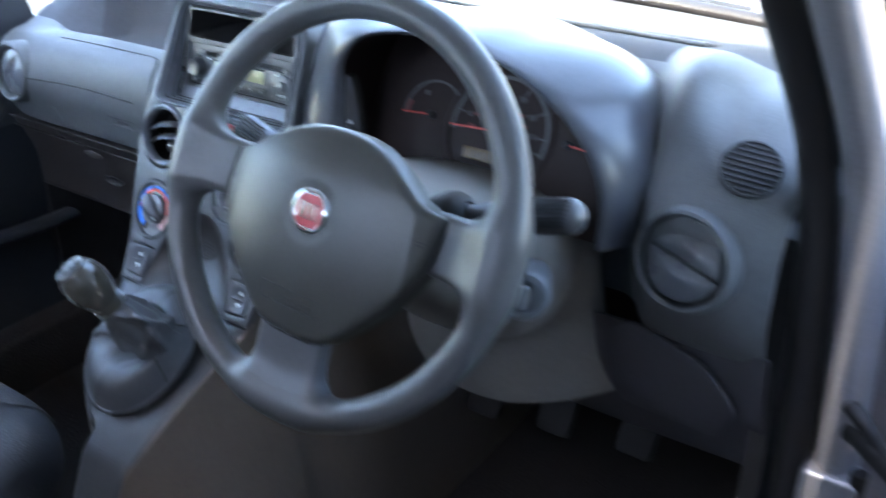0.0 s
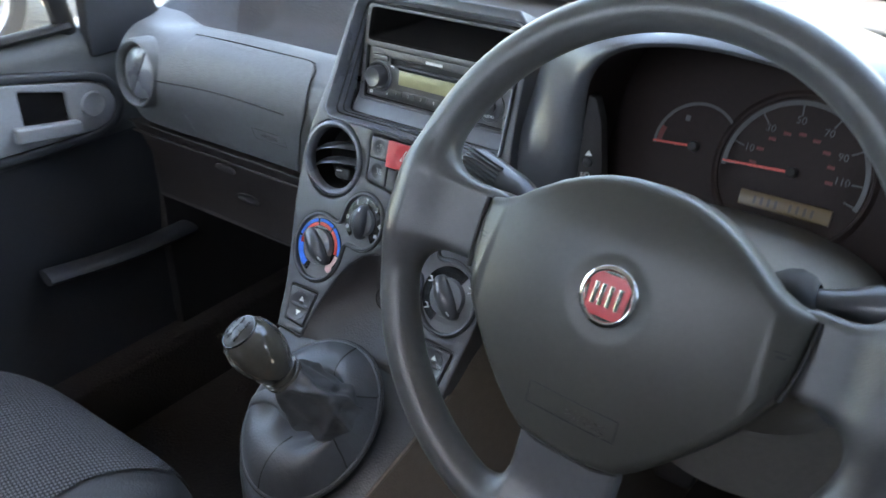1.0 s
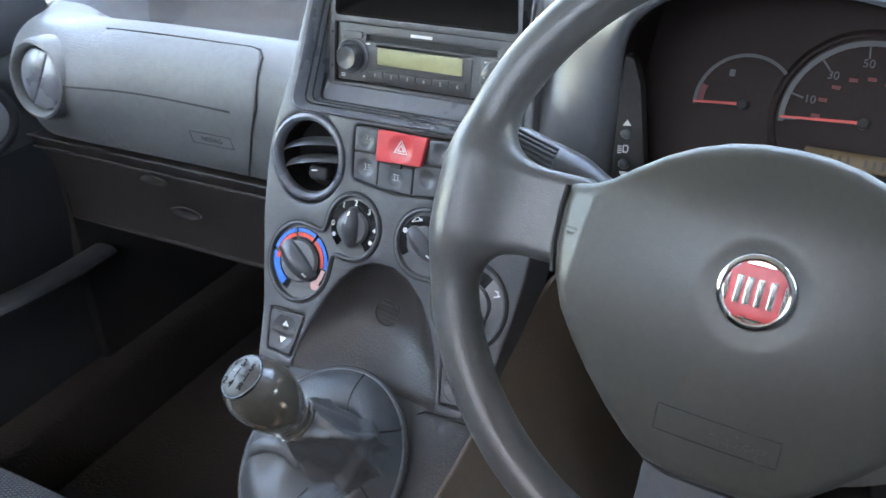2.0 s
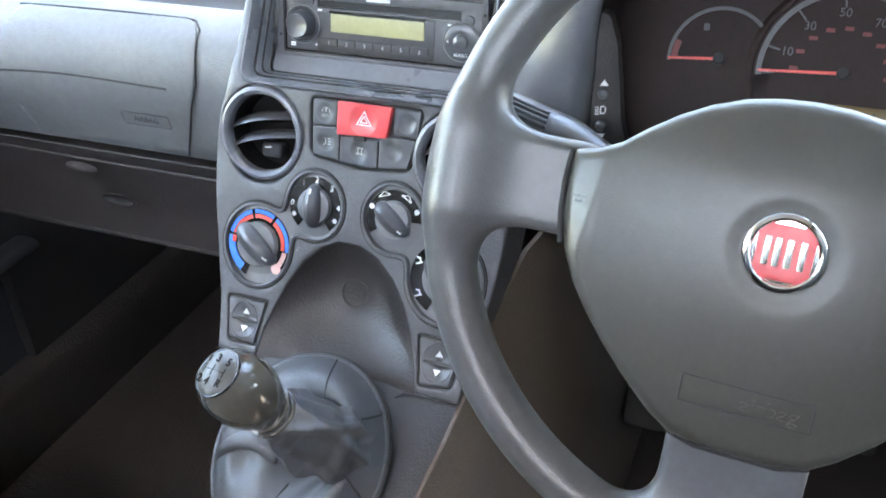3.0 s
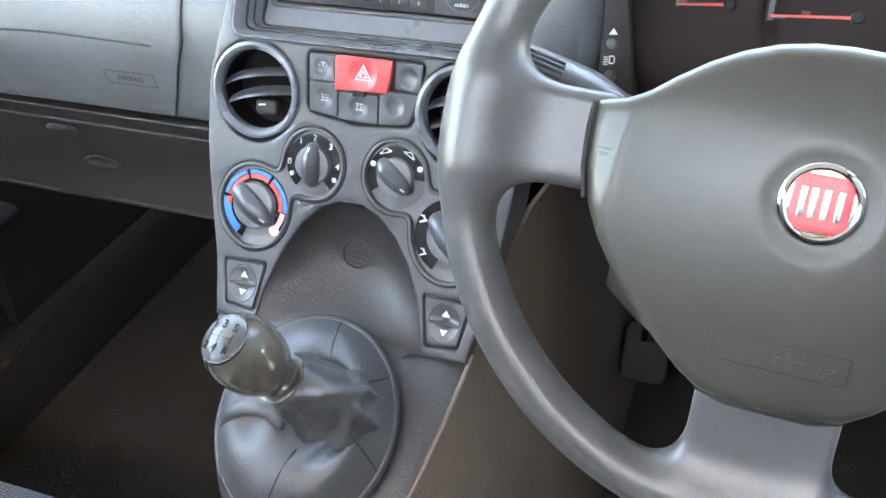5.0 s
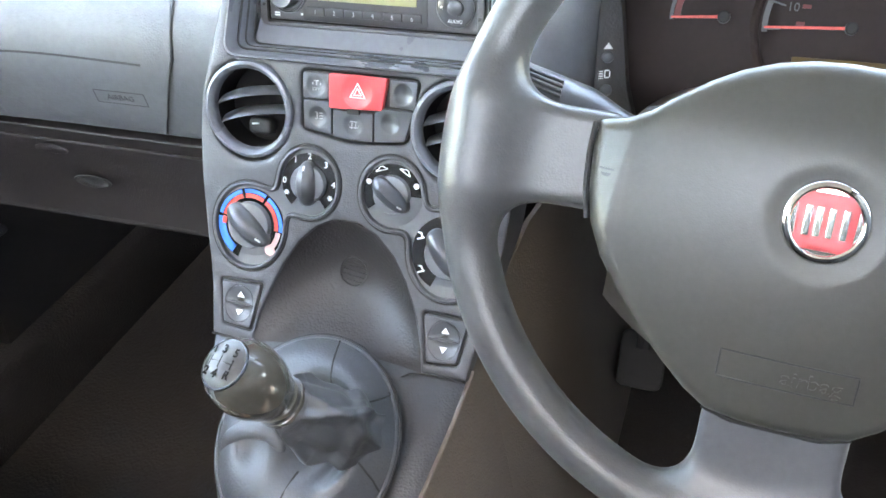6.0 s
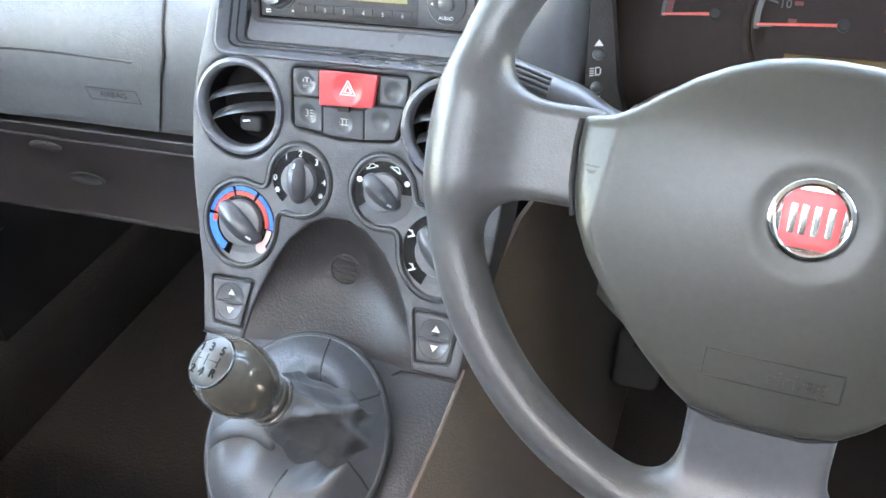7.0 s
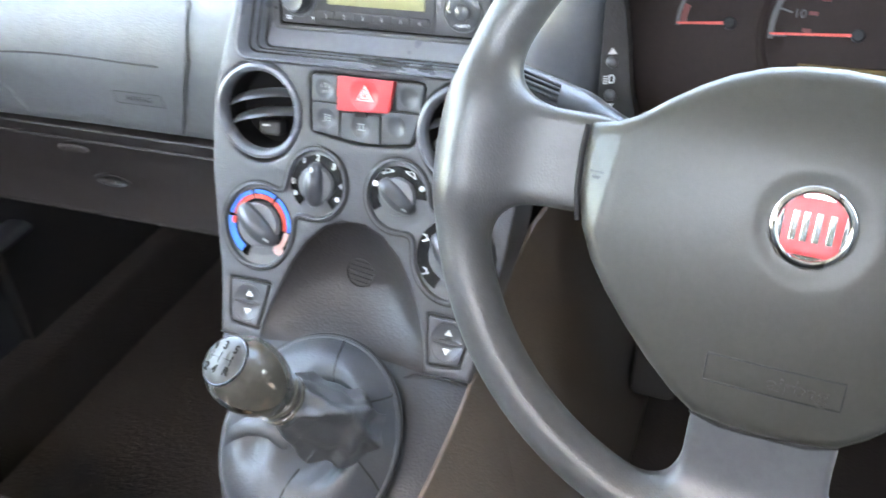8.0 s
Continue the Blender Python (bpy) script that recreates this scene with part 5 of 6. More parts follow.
part("lamp_mark", joined(*[plate(rrect(w, h, 0.0002, 0.1845 + p, 0.9560 + q), lambda a, b, d: lv(a, b, d), 0.0004, 0, step=1, top=0.0007) for w, h, p, q in ((0.0008, 0.0058, -0.0002, 0), (0.003, 0.0008, 0.0012, 0.0026), (0.003, 0.0008, 0.0012, -0.0026), (0.0008, 0.004, 0.003, 0), (0.003, 0.0007, -0.0028, 0.0020), (0.003, 0.0007, -0.0028, 0.0003), (0.003, 0.0007, -0.0028, -0.0014), (0.003, 0.0007, -0.0028, -0.0031))]), M_WHITE, strip)

# ---------- steering column ----------
column = thing("steering_column", (0.32, -0.05, 0.75), "grey plastic steering column shroud with stalks and ignition lock", "steering column")
ZA = WM.to_3x3() @ Vector((0, 0, 1))


def shroud(u, v):
    s = 0.045 + 0.20 * v
    a = 2 * math.pi * u
    c, q = math.cos(a), math.sin(a)
    e = 0.78
    w = 0.078 + 0.055 * v
    h = (0.042 + 0.026 * v) if q > 0 else (0.055 + 0.06 * v)
    return WC - ZA * s + Vector((1, 0, 0)) * (w * math.copysign(abs(c) ** e, c)) + (WM.to_3x3() @ Vector((0, 1, 0))) * (h * math.copysign(abs(q) ** e, q))


part("shroud", sheet(shroud, 56, 14), M_COLUMN, column)
part("knee_panel", sheet(lambda u, v: (0.19 + 0.268 * u + 0.016 * v * v * (2 * u - 1), -0.040 + 0.075 * abs(2 * u - 1) ** 2.2 + 0.05 * v, 0.90 - 0.22 * v - 0.02 * math.sin(math.pi * u)), 30, 16, 0.004, (0, 1, 0)), M_COLUMN, column, "grey lower column cover")
IG = Matrix.Translation((0.446, -0.088, 0.880)) @ look((0, 0, 0), (-0.45, 0.85, -0.2)).to_3x3().to_4x4()
part("ignition_lock", lathe(IG, [(0.026, -0.05), (0.026, 0.0), (0.022, 0.005), (0.016, 0.006), (0.015, 0.003), (0.0, 0.003)], 32), M_SATIN, column)
part("key", plate(rrect(0.014, 0.024, 0.004), local(IG @ Matrix.Translation((0, 0, 0.012))), 0.010, 0.001, step=1), M_CHROME, column, "bright metal ignition key")


def stalk(sx):
    root = Vector((0.3207 + sx * 0.055, -0.150, 0.968))
    tip = Vector((0.3207 + sx * (0.205 if sx > 0 else 0.182), -0.130, 0.998))
    pts = [root.lerp(tip, k / 44) for k in range(45)]

    def girth(t):
        swell = 0.0105 + 0.006 * smooth01((t - 0.35) / 0.25)
        tip_ = math.sqrt(max(0.02, 1 - (max(0.0, t - 0.90) / 0.10) ** 2))
        return swell * tip_, (swell - 0.001) * tip_

    st = part("stalk", sweep(pts, girth, 20), M_KNOB, column, "ribbed control stalk")
    boot = root.lerp(tip, 0.24)
    part("stalk_boot", lathe(Matrix.Translation(boot) @ (tip - root).to_track_quat("Z", "Y").to_matrix().to_4x4(), [(0.016, -0.02), (0.021, -0.006), (0.021, 0.002), (0.017, 0.010), (0.012, 0.013)], 28), M_MATT, st)
    w = (tip - root).normalized()
    for k in range(8):
        q = math.radians(-5 + k * 12)
        o = Vector((0, -math.cos(q), math.sin(q))) * 0.0168
        part("rib", sweep([root.lerp(tip, t) + o for t in (0.66, 0.72, 0.80, 0.88, 0.925)], 0.0011, 6), M_DARK, st)


stalk(-1)
stalk(1)


# ---------- dashboard details ----------
def dash_frame(x, s, d=0.0):
    o = dash_point(x, s, d)
    ux = (dash_point(x + 0.01, s) - dash_point(x - 0.01, s)).normalized()
    uy = (dash_point(x, s + 0.15) - dash_point(x, s - 0.15)).normalized()
    uz = ux.cross(uy).normalized()
    uy = uz.cross(ux)
    mm = Matrix((ux, uy, uz)).transposed().to_4x4()
    mm.translation = o
    return mm


part("cover_line", sweep([dash_point(x, 3.15 - 0.6 * (x + 0.24), 0.0019) for x in np.linspace(-0.450, -0.238, 24)], 0.0011, 8), M_MATT, dashboard)
groove = [(-0.425, 0.1585), (-0.34, 0.1585), (-0.28, 0.1585), (-0.230, 0.1585), (-0.2170, 0.1565), (-0.2080, 0.146), (-0.2050, 0.130), (-0.2035, 0.100), (-0.2275, 0.055), (-0.238, 0.036), (-0.247, 0.025), (-0.262, 0.0205), (-0.320, 0.0195), (-0.425, 0.0195)]
part("cover_groove", sweep([dash_point(a, b / 0.03, 0.0012) for a, b in [tuple(np.array(p) + (np.array(q) - p) * t) for p, q in zip(groove, groove[1:]) for t in np.linspace(0, 1, 8, endpoint=False)]], 0.0009, 8), M_MATT, dashboard)
tagm = dash_frame(-0.272, 2.25, 0.0016)
tag = part("airbag_label", plate(rrect(0.056, 0.0135, 0.001), lambda a, b, d: dash_point(-0.272 + a, 2.25 + b / 0.036, d), 0.0006, 0.0003, [rrect(0.0545, 0.012, 0.0008)], step=1, top=0.0022), M_DARK, dashboard)
writing("AIRBAG", 0.0085, tagm @ Matrix.Translation((0, 0, 0.0004)), M_DARK, tag, "lettering")


def side_vent(cx, cy, cz, turn, slit, size=1.0, tip=0.0):
    vm = Matrix.Translation((cx, cy, cz)) @ pose(0, 0, 0, 0, 0, turn) @ pose(0, 0, 0, 80, 0, 0) @ Matrix.Scale(size, 4)
    v = part("side_vent", lathe(vm, [(0.052, -0.03), (0.0505, -0.004), (0.0485, 0.003), (0.0455, 0.0045), (0.0425, 0.002), (0.0405, -0.006), (0.0400, -0.018)], 56), M_DASH, dashboard, "round swivelling side vent, closed")
    part("vent_cup", lathe(vm, [(0.0405, -0.012), (0.0, -0.013)], 40), M_MATT, v)
    for s in (0, 180):
        hm = vm @ pose(0, 0, 0, tip, 0, 0) @ pose(0, 0, 0, 0, 0, slit + s)
        half = [(0.0365 * math.cos(t), 0.0012 + 0.0353 * math.sin(t)) for t in np.linspace(0, math.pi, 24)]
        part("flap", plate(half, lambda a, b, d: hm @ Vector((a, b, d + 0.008 * (1 - (a * a + b * b) / 0.0365 ** 2) - 0.004)), 0.006, 0.001, step=0.006), M_LEDGE, v)


side_vent(0.562, -0.004, 0.912, -6, -14, 1.0, -13.0)
side_vent(-0.4935, 0.0005, 0.913, -3, 62, 0.90)
# dark sheet laid over the tray to paint the shade of its hollow
part("tray_shade", sheet(lambda u, v: dash_point(-0.500 + 0.355 * u, 6.8 + 1.2 * (1 - u) ** 5 + (2.5 - 2.2 * (1 - u) ** 5) * v, 0.0015), 60, 24), M_TRAYSHADE, dashboard, "dark sheet that puts the shade of the dash-top tray into colour")
sm = dash_frame(0.598, 5.45, 0.0)
spk = part("speaker_grille", lathe(sm, [(0.0275, -0.002), (0.0272, 0.0018), (0.0255, 0.0022), (0.0245, 0.0010), (0.0245, -0.002)], 40), M_DARK, dashboard, "small round slatted speaker grille")
part("grille_back", lathe(sm, [(0.0248, 0.0004), (0.0, 0.0004)], 32), M_MATT, spk)
for k in range(-4, 5):
    part("slat", plate(rrect(2 * math.sqrt(0.0242 ** 2 - (k * 0.0053) ** 2), 0.0024, 0.0008, 0, k * 0.0053), local(sm), 0.0012, 0.0004, step=1, top=0.0016), M_DARK, spk)
part("demister_slot", sheet(lambda u, v: dash_point(-0.05 + 0.53 * u, 9.35 + 0.30 * v - 0.5 * u * u, 0.0012), 40, 2, 0.001, (0, 0, -1)), M_MATT, dashboard, "long dark demister slot along the top")
part("demister_lip", sweep([dash_point(-0.05 + 0.53 * t, 9.25 - 0.5 * t * t, 0.002) for t in np.linspace(0, 1, 40)], 0.0035, 10), M_DASH, dashboard)
for k in range(6):
    part("corner_slat", sweep([dash_point(-0.570 + 0.011 * k, 9.0, 0.003), dash_point(-0.562 + 0.011 * k, 9.9, 0.003)], (lambda t: (0.0025, 0.0015)), 8), M_MATT, dashboard)

# lower glove compartment and knee shelf
glove = thing("glove_compartment", (-0.36, 0.08, 0.70), "black lower glove compartment lid with a recessed handle", "glove box")
part("lid", sheet(lambda u, v: (-0.60 + 0.475 * u, 0.046 + 0.030 * v + 0.012 * math.sin(math.pi * v), 0.812 - 0.128 * v), 24, 10, 0.02, (0, 1, -0.1)), M_LID, glove)
part("lid_line", sweep([(-0.60 + 0.475 * t, 0.0490, 0.7960) for t in np.linspace(0, 1, 12)], 0.0016, 8), M_LOWER, glove)
part("lid_catch", lathe(Matrix.Translation((-0.402, 0.050, 0.784)) @ pose(0, 0, 0, 84, 0, 0), [(0.021, 0.0), (0.0205, 0.0014), (0.018, 0.0020), (0.0, 0.0024)], 32, 0.30), M_LID, glove)
part("lid_edge", sweep([(-0.60 + 0.475 * t, 0.0445, 0.8125) for t in np.linspace(0, 1, 12)], 0.0018, 8), M_LOWER, glove)
part("lid_handle", lathe(Matrix.Translation((-0.364, 0.053, 0.748)) @ pose(0, 0, 0, 84, 0, 0), [(0.024, 0.0), (0.023, 0.001), (0.021, 0.0012), (0.016, -0.002), (0.0, -0.004)], 36, 0.30), M_MATT, glove)
part("lower_shelf", sheet(lambda u, v: (-0.60 + 0.475 * u, 0.079 + 0.25 * v, 0.684 - 0.03 * v), 12, 4, 0.006, (0, 0, -1)), M_LOWER, glove)
part("shelf_edge", sweep([(-0.60 + 0.475 * t, 0.078, 0.684) for t in np.linspace(0, 1, 8)], 0.003, 8), M_LOWER, glove)
knee = thing("lower_dash_panel", (0.48, 0.08, 0.60), "dark plastic knee panel under the steering column", "trim panel")
part("panel", sheet(lambda u, v: (0.20 + 0.445 * u, 0.030 + 0.09 * v + 0.02 * math.sin(math.pi * u) - 0.018 * math.sin(math.pi * v), 0.815 - 0.20 * v - 0.02 * math.sin(math.pi * u)), 24, 12, 0.006, (0, 1, -0.2)), M_KNEE, knee)
part("fuse_cover", plate(rounded([(0.475, 0.665), (0.60, 0.675), (0.622, 0.74), (0.585, 0.785), (0.50, 0.805), (0.475, 0.79)], 0.02), lambda a, b, d: Vector((a, 0.0235 + 0.45 * (0.815 - b) * 0.9 - 0.018 * math.sin(math.pi * min(1, max(0, (0.815 - b) / 0.2))) + 0.02 * math.sin(math.pi * (a - 0.2) / 0.445) - d - 0.002, b)), 0.006, 0.003, step=0.02), M_KNEE, knee)

# ---------- passenger seat ----------
seat = thing("passenger_seat", (-0.34, -0.45, 0.31), "front passenger seat in dotted black cloth with plain grey bolsters", "car seat")


def cushion(u, v, grow=0.0):
    a = 2 * math.pi * u
    c, q = math.cos(a), math.sin(a)
    e = 0.5
    ph_ = math.pi * (v - 0.5)
    r = abs(math.cos(ph_)) ** 0.45
    x = (0.245 + grow) * math.copysign(abs(c) ** e, c) * r
    y = (0.265 + grow) * math.copysign(abs(q) ** e, q) * r
    z = (0.085 + grow) * math.copysign(abs(math.sin(ph_)) ** 0.7, math.sin(ph_))
    z += 0.012 * (x / 0.245) ** 2 - 0.02 * max(0, (y - 0.15) / 0.11) ** 2 if ph_ > 0 else 0
    return Vector((-0.345 + x, -0.475 + y, 0.505 + z + 0.05 * (y / 0.265) * 0.35))


part("cushion", sheet(cushion, 64, 30), M_VINYL, seat, "plain grey seat base")


CLOTH = [(-0.505, -0.73), (-0.230, -0.73), (-0.230, -0.325), (-0.200, -0.24), (-0.195, -0.20), (-0.55, -0.20)]
cv, cf = sheet(lambda u, v: cushion(u, v, 0.003), 220, 160)
mids = np.array([[sum(cv[k][c] for k in q) / 4 for c in range(3)] for q in cf])
okc = inside(CLOTH, mids[:, :2]) & (mids[:, 2] > 0.53)
part("cloth_panel", (cv, [q for q, k in zip(cf, okc) if k]), M_FABRIC, seat, "black cloth with pale woven dots")
for ob_ in seat.children:
    if ob_.name.startswith("cloth_panel"):
        bm_ = bmesh.new()
        bm_.from_mesh(ob_.data)
        bmesh.ops.delete(bm_, geom=[v for v in bm_.verts if not v.link_faces], context="VERTS")
        bm_.to_mesh(ob_.data)
        bm_.free()
part("backrest", sheet(lambda u, v: Vector((-0.345, -0.77 - 0.16 * v, 0.60 + 0.56 * v)) + Vector((0.235 * math.copysign(abs(math.cos(2 * math.pi * u)) ** 0.5, math.cos(2 * math.pi * u)) * (1 - 0.25 * v ** 3), 0.075 * math.copysign(abs(math.sin(2 * math.pi * u)) ** 0.6, math.sin(2 * math.pi * u)), 0)) * (1 if v < 0.98 else 0.6), 40, 16), M_VINYL, seat)
part("seat_base", block(-0.55, -0.14, -0.70, -0.28, 0.31, 0.44, 0.01), M_MATT, seat)

# ---------- passenger door ----------
door = thing("passenger_door", (-0.66, -0.3, 0.33), "closed passenger door with dark trim and silver handle plate", "car door")


def door_skin(u, v):
    y = -0.80 + 0.97 * u
    z = 0.34 + 0.605 * v
    bulge = 0.018 * smooth01((v - 0.80) / 0.1) * (1 - smooth01((v - 0.97) / 0.03)) - 0.02 * smooth01((0.55 - v) / 0.2)
    return (-0.642 + bulge + 0.012 * smooth01((0.3 - v) / 0.3), y, z)


part("door_panel", sheet(lambda u, v: door_skin(u, 0.73 * v), 20, 30, 0.05, (-1, 0, 0)), M_DOORTRIM, door)
# upper band in paler plastic: windscreen light on the door put into colour
part("door_top_lit", sheet(lambda u, v: door_skin(u, 0.73 + 0.27 * v), 20, 14, 0.05, (-1, 0, 0)), M_DASH, door, "upper door trim, paler to carry light from the windscreen")


def dmap(a, b, d):
    return Vector((-0.6205 + d, a, b))


plate_pts = [(-0.165, 0.822), (-0.150, 0.812), (0.0, 0.806), (0.028, 0.815), (0.040, 0.838), (0.028, 0.866), (0.0, 0.878), (-0.12, 0.905), (-0.165, 0.905), (-0.185, 0.88), (-0.185, 0.845)]
handle_plate = part("handle_plate", plate(rounded(plate_pts, 0.03, 4), dmap, 0.012, 0.003, [rounded([(-0.102, 0.835), (-0.036, 0.826), (-0.036, 0.872), (-0.102, 0.890)], 0.004)], step=0.03, top=0.006), M_SILVER, door, "silver plastic handle plate")
part("plate_frame", plate(inset(ccw(rounded(plate_pts, 0.03, 4)), -0.014), dmap, 0.022, 0.005, [inset(ccw(rounded(plate_pts, 0.03, 4)), -0.001)], step=0.05, top=0.008), M_DOORTRIM, handle_plate)
# flat near-black sheet paints the shade of the hand recess
part("handle_well_shade", plate(rounded([(-0.105, 0.83), (-0.033, 0.822), (-0.033, 0.876), (-0.105, 0.894)], 0.004), dmap, 0.001, 0, step=1, top=0.0012), M_VOID, handle_plate)
part("handle_lever", plate(rounded([(-0.122, 0.826), (-0.028, 0.813), (-0.028, 0.833), (-0.122, 0.849)], 0.005), dmap, 0.012, 0.004, step=0.03, top=0.022), M_SILVER, handle_plate)
part("lock_knob", lathe(Matrix.Translation((-0.6145, 0.002, 0.845)) @ pose(0, 0, 0, 0, 90, 0), [(0.019, 0.0), (0.0185, 0.003), (0.016, 0.004), (0.012, 0.0015), (0.0, 0.0005)], 32), M_SILVER, handle_plate)
part("sill_strip", sweep([(-0.637, -0.80 + 0.80 * t, 0.952) for t in np.linspace(0, 1, 10)], lambda t: (0.012, 0.007), 10), M_RUBBER, door)
part("window_frame", joined(sweep([(-0.650, 0.005, 0.94), (-0.640, -0.02, 1.05), (-0.622, -0.09, 1.22), (-0.60, -0.20, 1.40)], lambda t: (0.014, 0.017), 10), sweep([(-0.60, -0.20, 1.405), (-0.597, -0.45, 1.44), (-0.597, -0.80, 1.445)], 0.016, 10)), M_RUBBER, door)
part("mirror_panel", plate(rounded([(0.018, 0.905), (0.150, 0.905), (0.120, 0.985), (0.020, 1.11), (0.010, 1.11)], 0.008), lambda a, b, d: Vector((-0.622 + d + 0.15 * (b - 0.9), a, b)), 0.02, 0.003, step=0.05), M_DOORTRIM, door, "triangular mirror trim")
pane = part("window_pane", sheet(lambda u, v: (-0.652 + 0.05 * v, -0.79 + 0.785 * u - 0.19 * v * u, 0.945 + 0.49 * v), 6, 6, 0.004, (-1, 0, 0)), M_GLASS, door)
pane.visible_shadow = False
part("pocket_edge", sweep([(-0.622 + 0.012 * math.sin(math.pi * t), -0.122 + 0.25 * t, 0.618 - 0.020 * t) for t in np.linspace(0, 1, 14)], lambda t: (0.022, 0.010), 14), M_DOORTRIM, door, "raised rim of the map pocket")

# ---------- sills and the driver's door opening ----------
struct("trim_sill_left", block(-0.68, -0.60, -0.85, 0.62, 0.28, 0.42, 0.015), M_CARPET, "dark plastic sill trim", "trim")
struct("trim_sill_right", block(0.60, 0.68, -0.85, 0.62, 0.28, 0.42, 0.015), M_DARK, "dark plastic sill trim", "trim")
struct("trim_kick_left", sheet(lambda u, v: (-0.640 + 0.01 * v, 0.10 + 0.52 * u, 0.38 + 0.50 * v), 6, 6, 0.02, (-1, 0, 0)), M_LOWER, "dark kick panel", "trim")
struct("trim_kick_right", sheet(lambda u, v: (0.630, 0.06 + 0.56 * u, 0.38 + 0.55 * v), 6, 6, 0.02, (1, 0, 0)), M_LOWER, "dark kick panel", "trim")
SEAL = [(0.675, -0.10, 0.37), (0.682, 0.04, 0.42), (0.680, 0.062, 0.60), (0.672, 0.060, 0.80), (0.660, 0.058, 0.95), (0.650, 0.045, 1.03), (0.634, -0.010, 1.12), (0.617, -0.085, 1.22), (0.600, -0.18, 1.33), (0.585, -0.30, 1.43), (0.58, -0.60, 1.47)]


def spline(pts, n=60):
    p = np.array(pts, float)
    s = np.linspace(0, len(p) - 1, n)
    q = np.stack([np.interp(s, range(len(p)), p[:, k]) for k in range(3)], 1)
    for _ in range(6):
        q[1:-1] = (q[:-2] + 2 * q[1:-1] + q[2:]) / 4
    return [Vector(v) for v in q]


struct("trim_door_seal", sweep(spline(SEAL), lambda t: (0.017, 0.017), 12), M_RUBBER, "thick black door opening seal", "trim")
struct("trim_door_jamb", sweep([v + Vector((0.040, 0.012, 0.0)) for v in spline(SEAL)], lambda t: (0.030, 0.022), 16, up=(1, 0, 0.2)), M_PAINT, "grey painted door jamb", "trim")
struct("trim_wing", sheet(lambda u, v: (0.735 + 0.035 * math.sin(math.pi * v * 0.8), 0.085 + 0.9 * u, 0.34 + 0.62 * v), 8, 10, 0.05, (-1, 0, 0)), M_PAINT, "grey painted front wing", "bodywork")
hinge = thing("door_hinge", (0.715, 0.06, 0.72), "painted steel door hinge with dark check strap", "hinge")
part("hinge_plate", block(0.690, 0.745, 0.035, 0.075, 0.655, 0.705, 0.006), M_PAINT, hinge)
part("hinge_pin", lathe(Matrix.Translation((0.742, 0.045, 0.645)), [(0.0, 0.0), (0.008, 0.0), (0.008, 0.072), (0.0, 0.072)], 16), M_RUBBER, hinge)
part("check_strap", sweep([(0.70, 0.06, 0.755), (0.73, 0.04, 0.758), (0.77, 0.01, 0.752), (0.80, -0.01, 0.75)], lambda t: (0.004, 0.010), 8), M_RUBBER, hinge)
part("cable", sweep(spline([(0.70, 0.07, 0.78), (0.735, 0.03, 0.79), (0.76, 0.04, 0.74), (0.79, 0.03, 0.72)], 16), 0.008, 10), M_RUBBER, hinge)
odoor = thing("driver_door", (0.80, 0.08, 0.34), "open grey painted driver's door with dark inner trim", "car door")
DD = Matrix.Translation((0.772, 0.075, 0.34)) @ pose(0, 0, 0, 0, 0, -14)
part("door_shell", plate(rrect(0.95, 0.64, 0.04, 0.475, 0.32), lambda a, b, d: DD @ Vector((a, d + 0.02 * math.sin(math.pi * b / 0.64), b)), 0.06, 0.01, step=0.2, top=0.10), M_PAINT, odoor)
part("door_trim", plate(rrect(0.86, 0.58, 0.05, 0.475, 0.33), lambda a, b, d: DD @ Vector((a, -d + 0.03, b)), 0.03, 0.01, step=0.2), M_DOORTRIM, odoor, "dark inner trim")
struct("trim_bonnet", sheet(lambda u, v: (-0.66 + 1.32 * u, 0.64 + 0.85 * v, 0.975 - 0.16 * v * v - 0.05 * (2 * u - 1) ** 2), 12, 8, 0.03, (0, 0, -1)), M_PAINT, "grey painted bonnet beyond the windscreen", "bodywork")
wiper = thing("wiper", (0.2, 0.60, 1.0), "black windscreen wiper lying on the scuttle", "wiper")
part("wiper_arm", sweep([(0.42, 0.56, 1.008), (0.1, 0.60, 1.016), (-0.2, 0.605, 1.018)], 0.008, 8), M_MATT, wiper)

# ---------- pedals ----------
for k, x in enumerate((0.20, 0.31, 0.43)):
    pedal = thing("pedal", (x, 0.30, 0.40), "black rubber foot pedal on a dark arm in the footwell", "pedal", "foot pedals")
    pm = Matrix.Translation((x, 0.24 + 0.02 * k, 0.47)) @ pose(0, 0, 0, 55, 0, 0)
    part("pedal_pad", plate(rrect(0.055, 0.07, 0.012), local(pm), 0.012, 0.003, step=0.03), M_RUBBER, pedal)
    part("pedal_arm", sweep([(x, 0.25 + 0.02 * k, 0.48), (x, 0.33, 0.60), (x, 0.38, 0.72), (x, 0.50, 0.80), (x, 0.605, 0.81)], 0.009, 8), M_MATT, pedal)

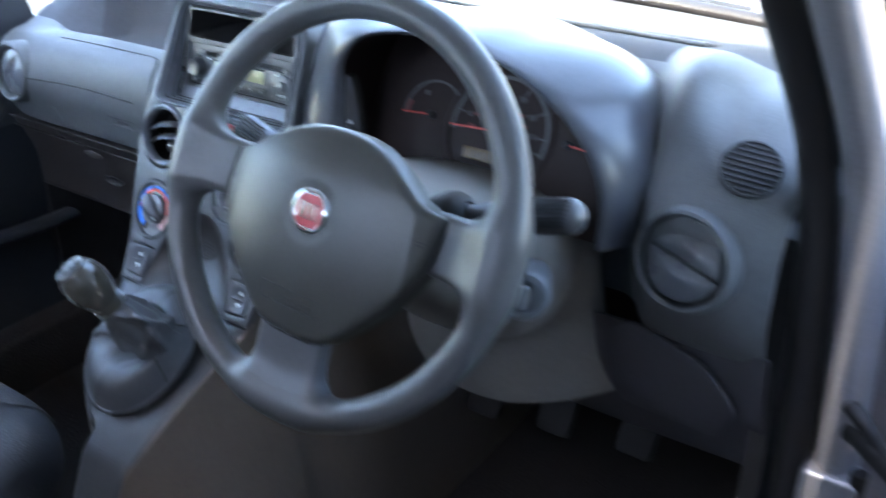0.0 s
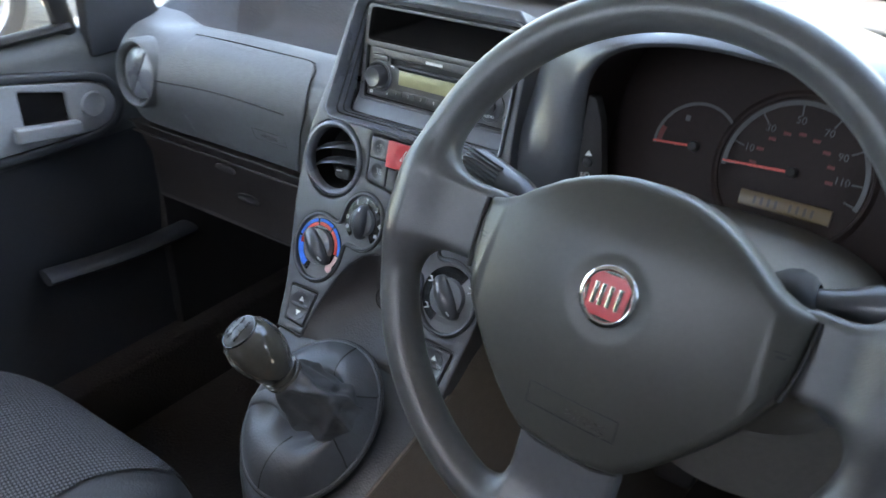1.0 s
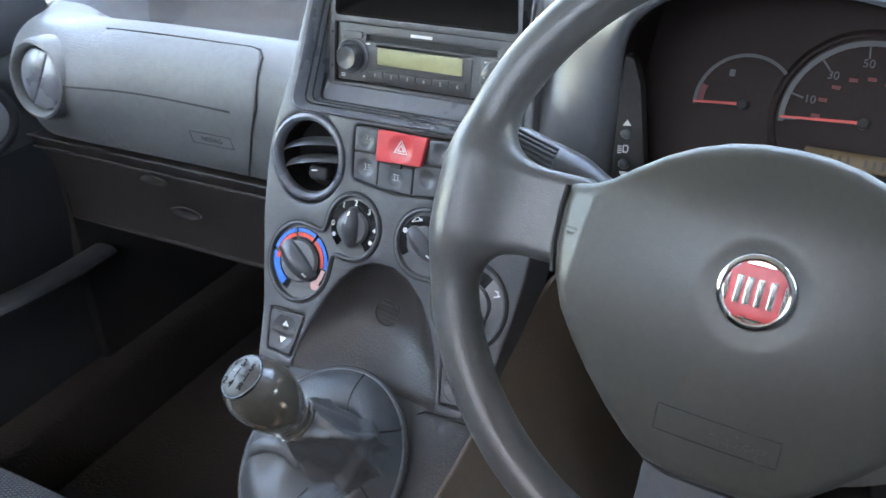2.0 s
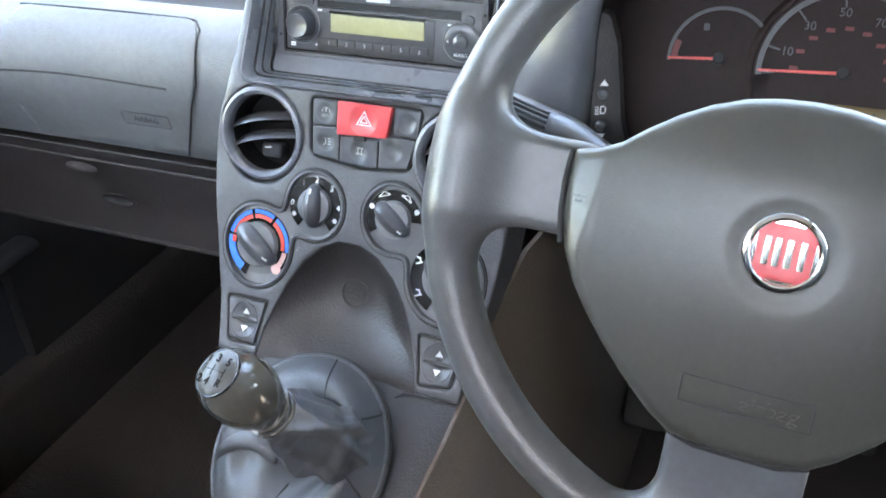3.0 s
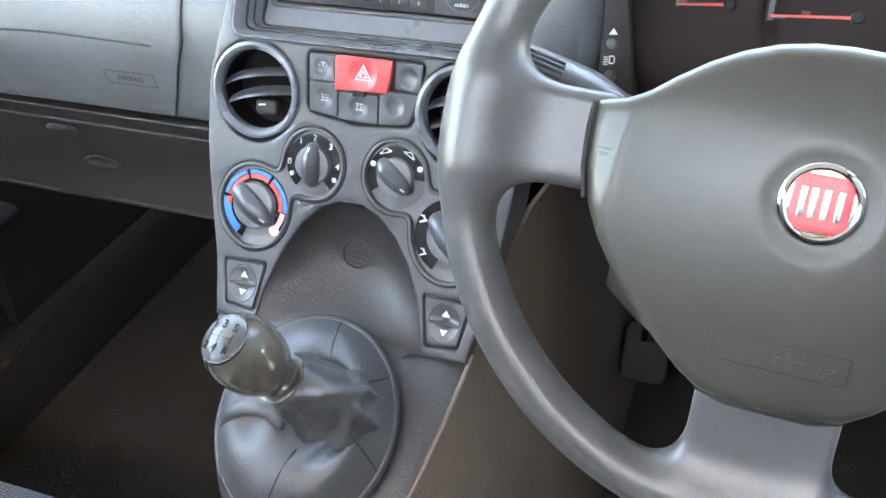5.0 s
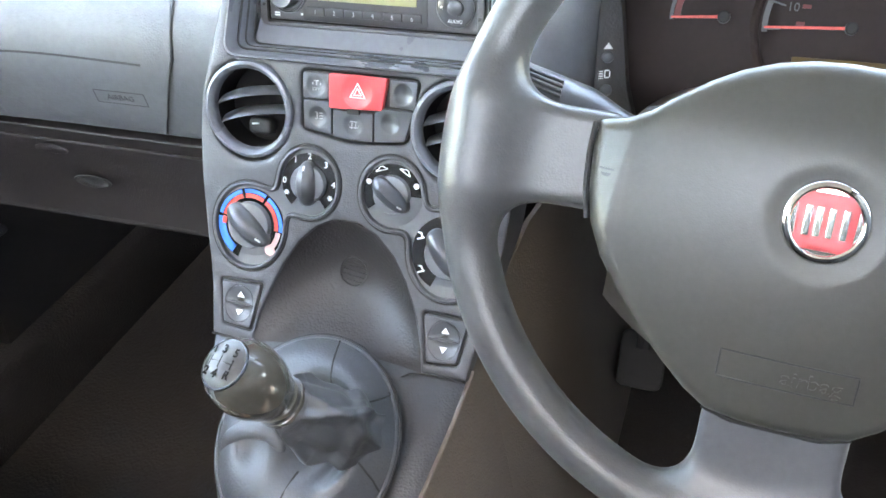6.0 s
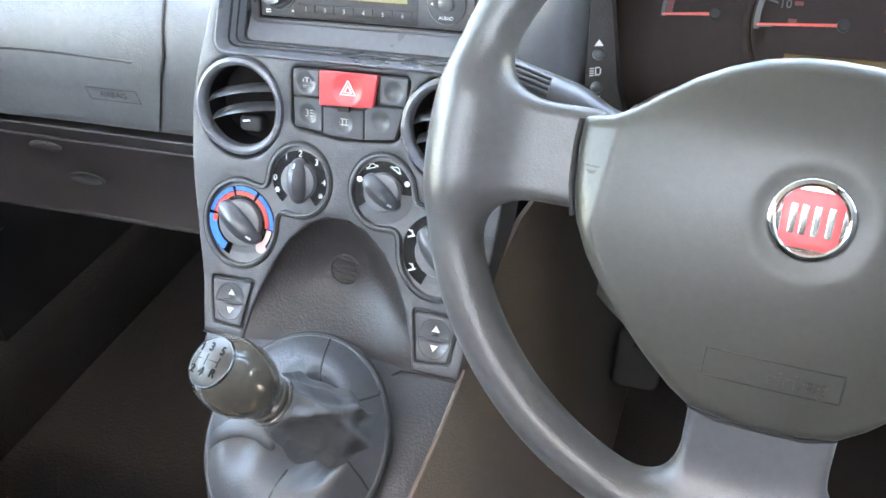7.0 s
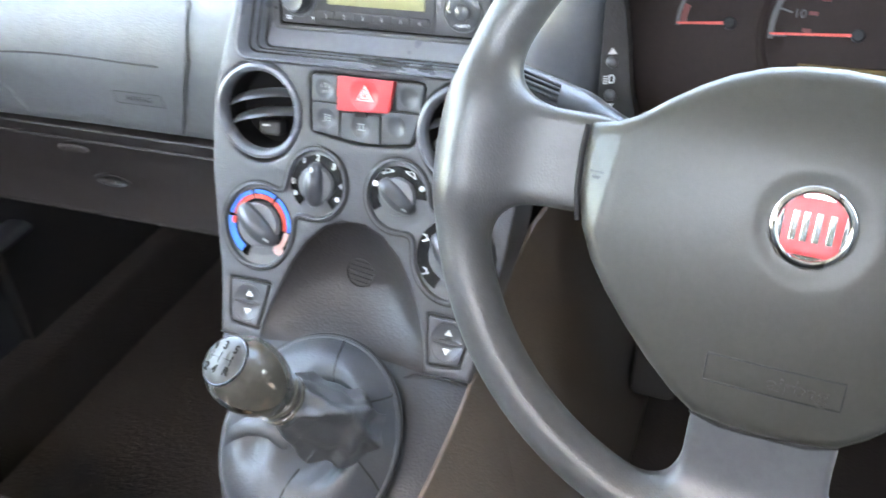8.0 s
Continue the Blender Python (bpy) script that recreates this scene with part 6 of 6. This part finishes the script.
# ---------- parked car outside ----------
parked = thing("parked_car", (-4.4, 0.4, 0.0), "dark parked car with bright alloy wheels on the gravel", "car")
prof = [(-2.0, 0.35), (-1.95, 0.75), (-1.6, 0.95), (-0.9, 1.0), (-0.3, 1.42), (1.0, 1.45), (1.7, 1.0), (2.05, 0.85), (2.1, 0.40), (1.85, 0.24)] + [(1.24 + 0.36 * math.cos(q), 0.31 + 0.36 * math.sin(q)) for q in np.linspace(-0.2, math.pi + 0.2, 18)] + [(0.6, 0.22), (-0.7, 0.22)] + [(-1.24 + 0.36 * math.cos(q), 0.31 + 0.36 * math.sin(q)) for q in np.linspace(-0.2, math.pi + 0.2, 18)] + [(-1.75, 0.25)]
PX = -3.62
part("body", plate(prof, lambda a, b, d: Vector((PX + d - 0.12 * max(0, b - 0.9), a, b)), 1.7, 0.03, step=0.15), M_CARPAINT, parked)
part("window", plate([(-0.72, 1.03), (-0.25, 1.34), (0.9, 1.36), (1.4, 1.03)], lambda a, b, d: Vector((PX + d - 0.12 * (b - 0.9) + 0.004, a, b)), 0.01, 0.002, step=0.3), M_BLACK, parked)
for yc in (-1.24, 1.24):
    wm = Matrix.Translation((PX - 0.03, yc, 0.31)) @ pose(0, 0, 0, 0, 90, 0)
    wl = part("wheel", lathe(wm, [(0.212, -0.16), (0.30, -0.15), (0.31, -0.02), (0.295, 0.015), (0.225, 0.02), (0.215, 0.0)], 48), M_TYRE, parked, "black tyre on an alloy wheel")
    part("rim", lathe(wm, [(0.215, -0.10), (0.213, 0.0), (0.208, 0.012), (0.195, 0.008), (0.19, -0.03), (0.19, -0.10)], 48), M_ALLOY, wl)
    part("brake_drum", lathe(wm, [(0.19, -0.10), (0.12, -0.09), (0.0, -0.09)], 40), M_TYRE, wl)
    for k in range(5):
        part("wheel_spoke", plate(rounded([(0.02, -0.035), (0.198, -0.028), (0.198, 0.028), (0.02, 0.035)], 0.01), local(wm @ pose(0, 0, 0, 0, 0, 72 * k + 15)), 0.03, 0.006, step=0.1, top=-0.004), M_ALLOY, wl)
    part("hub_cap", lathe(wm, [(0.045, -0.02), (0.04, 0.004), (0.0, 0.008)], 24), M_ALLOY, wl)
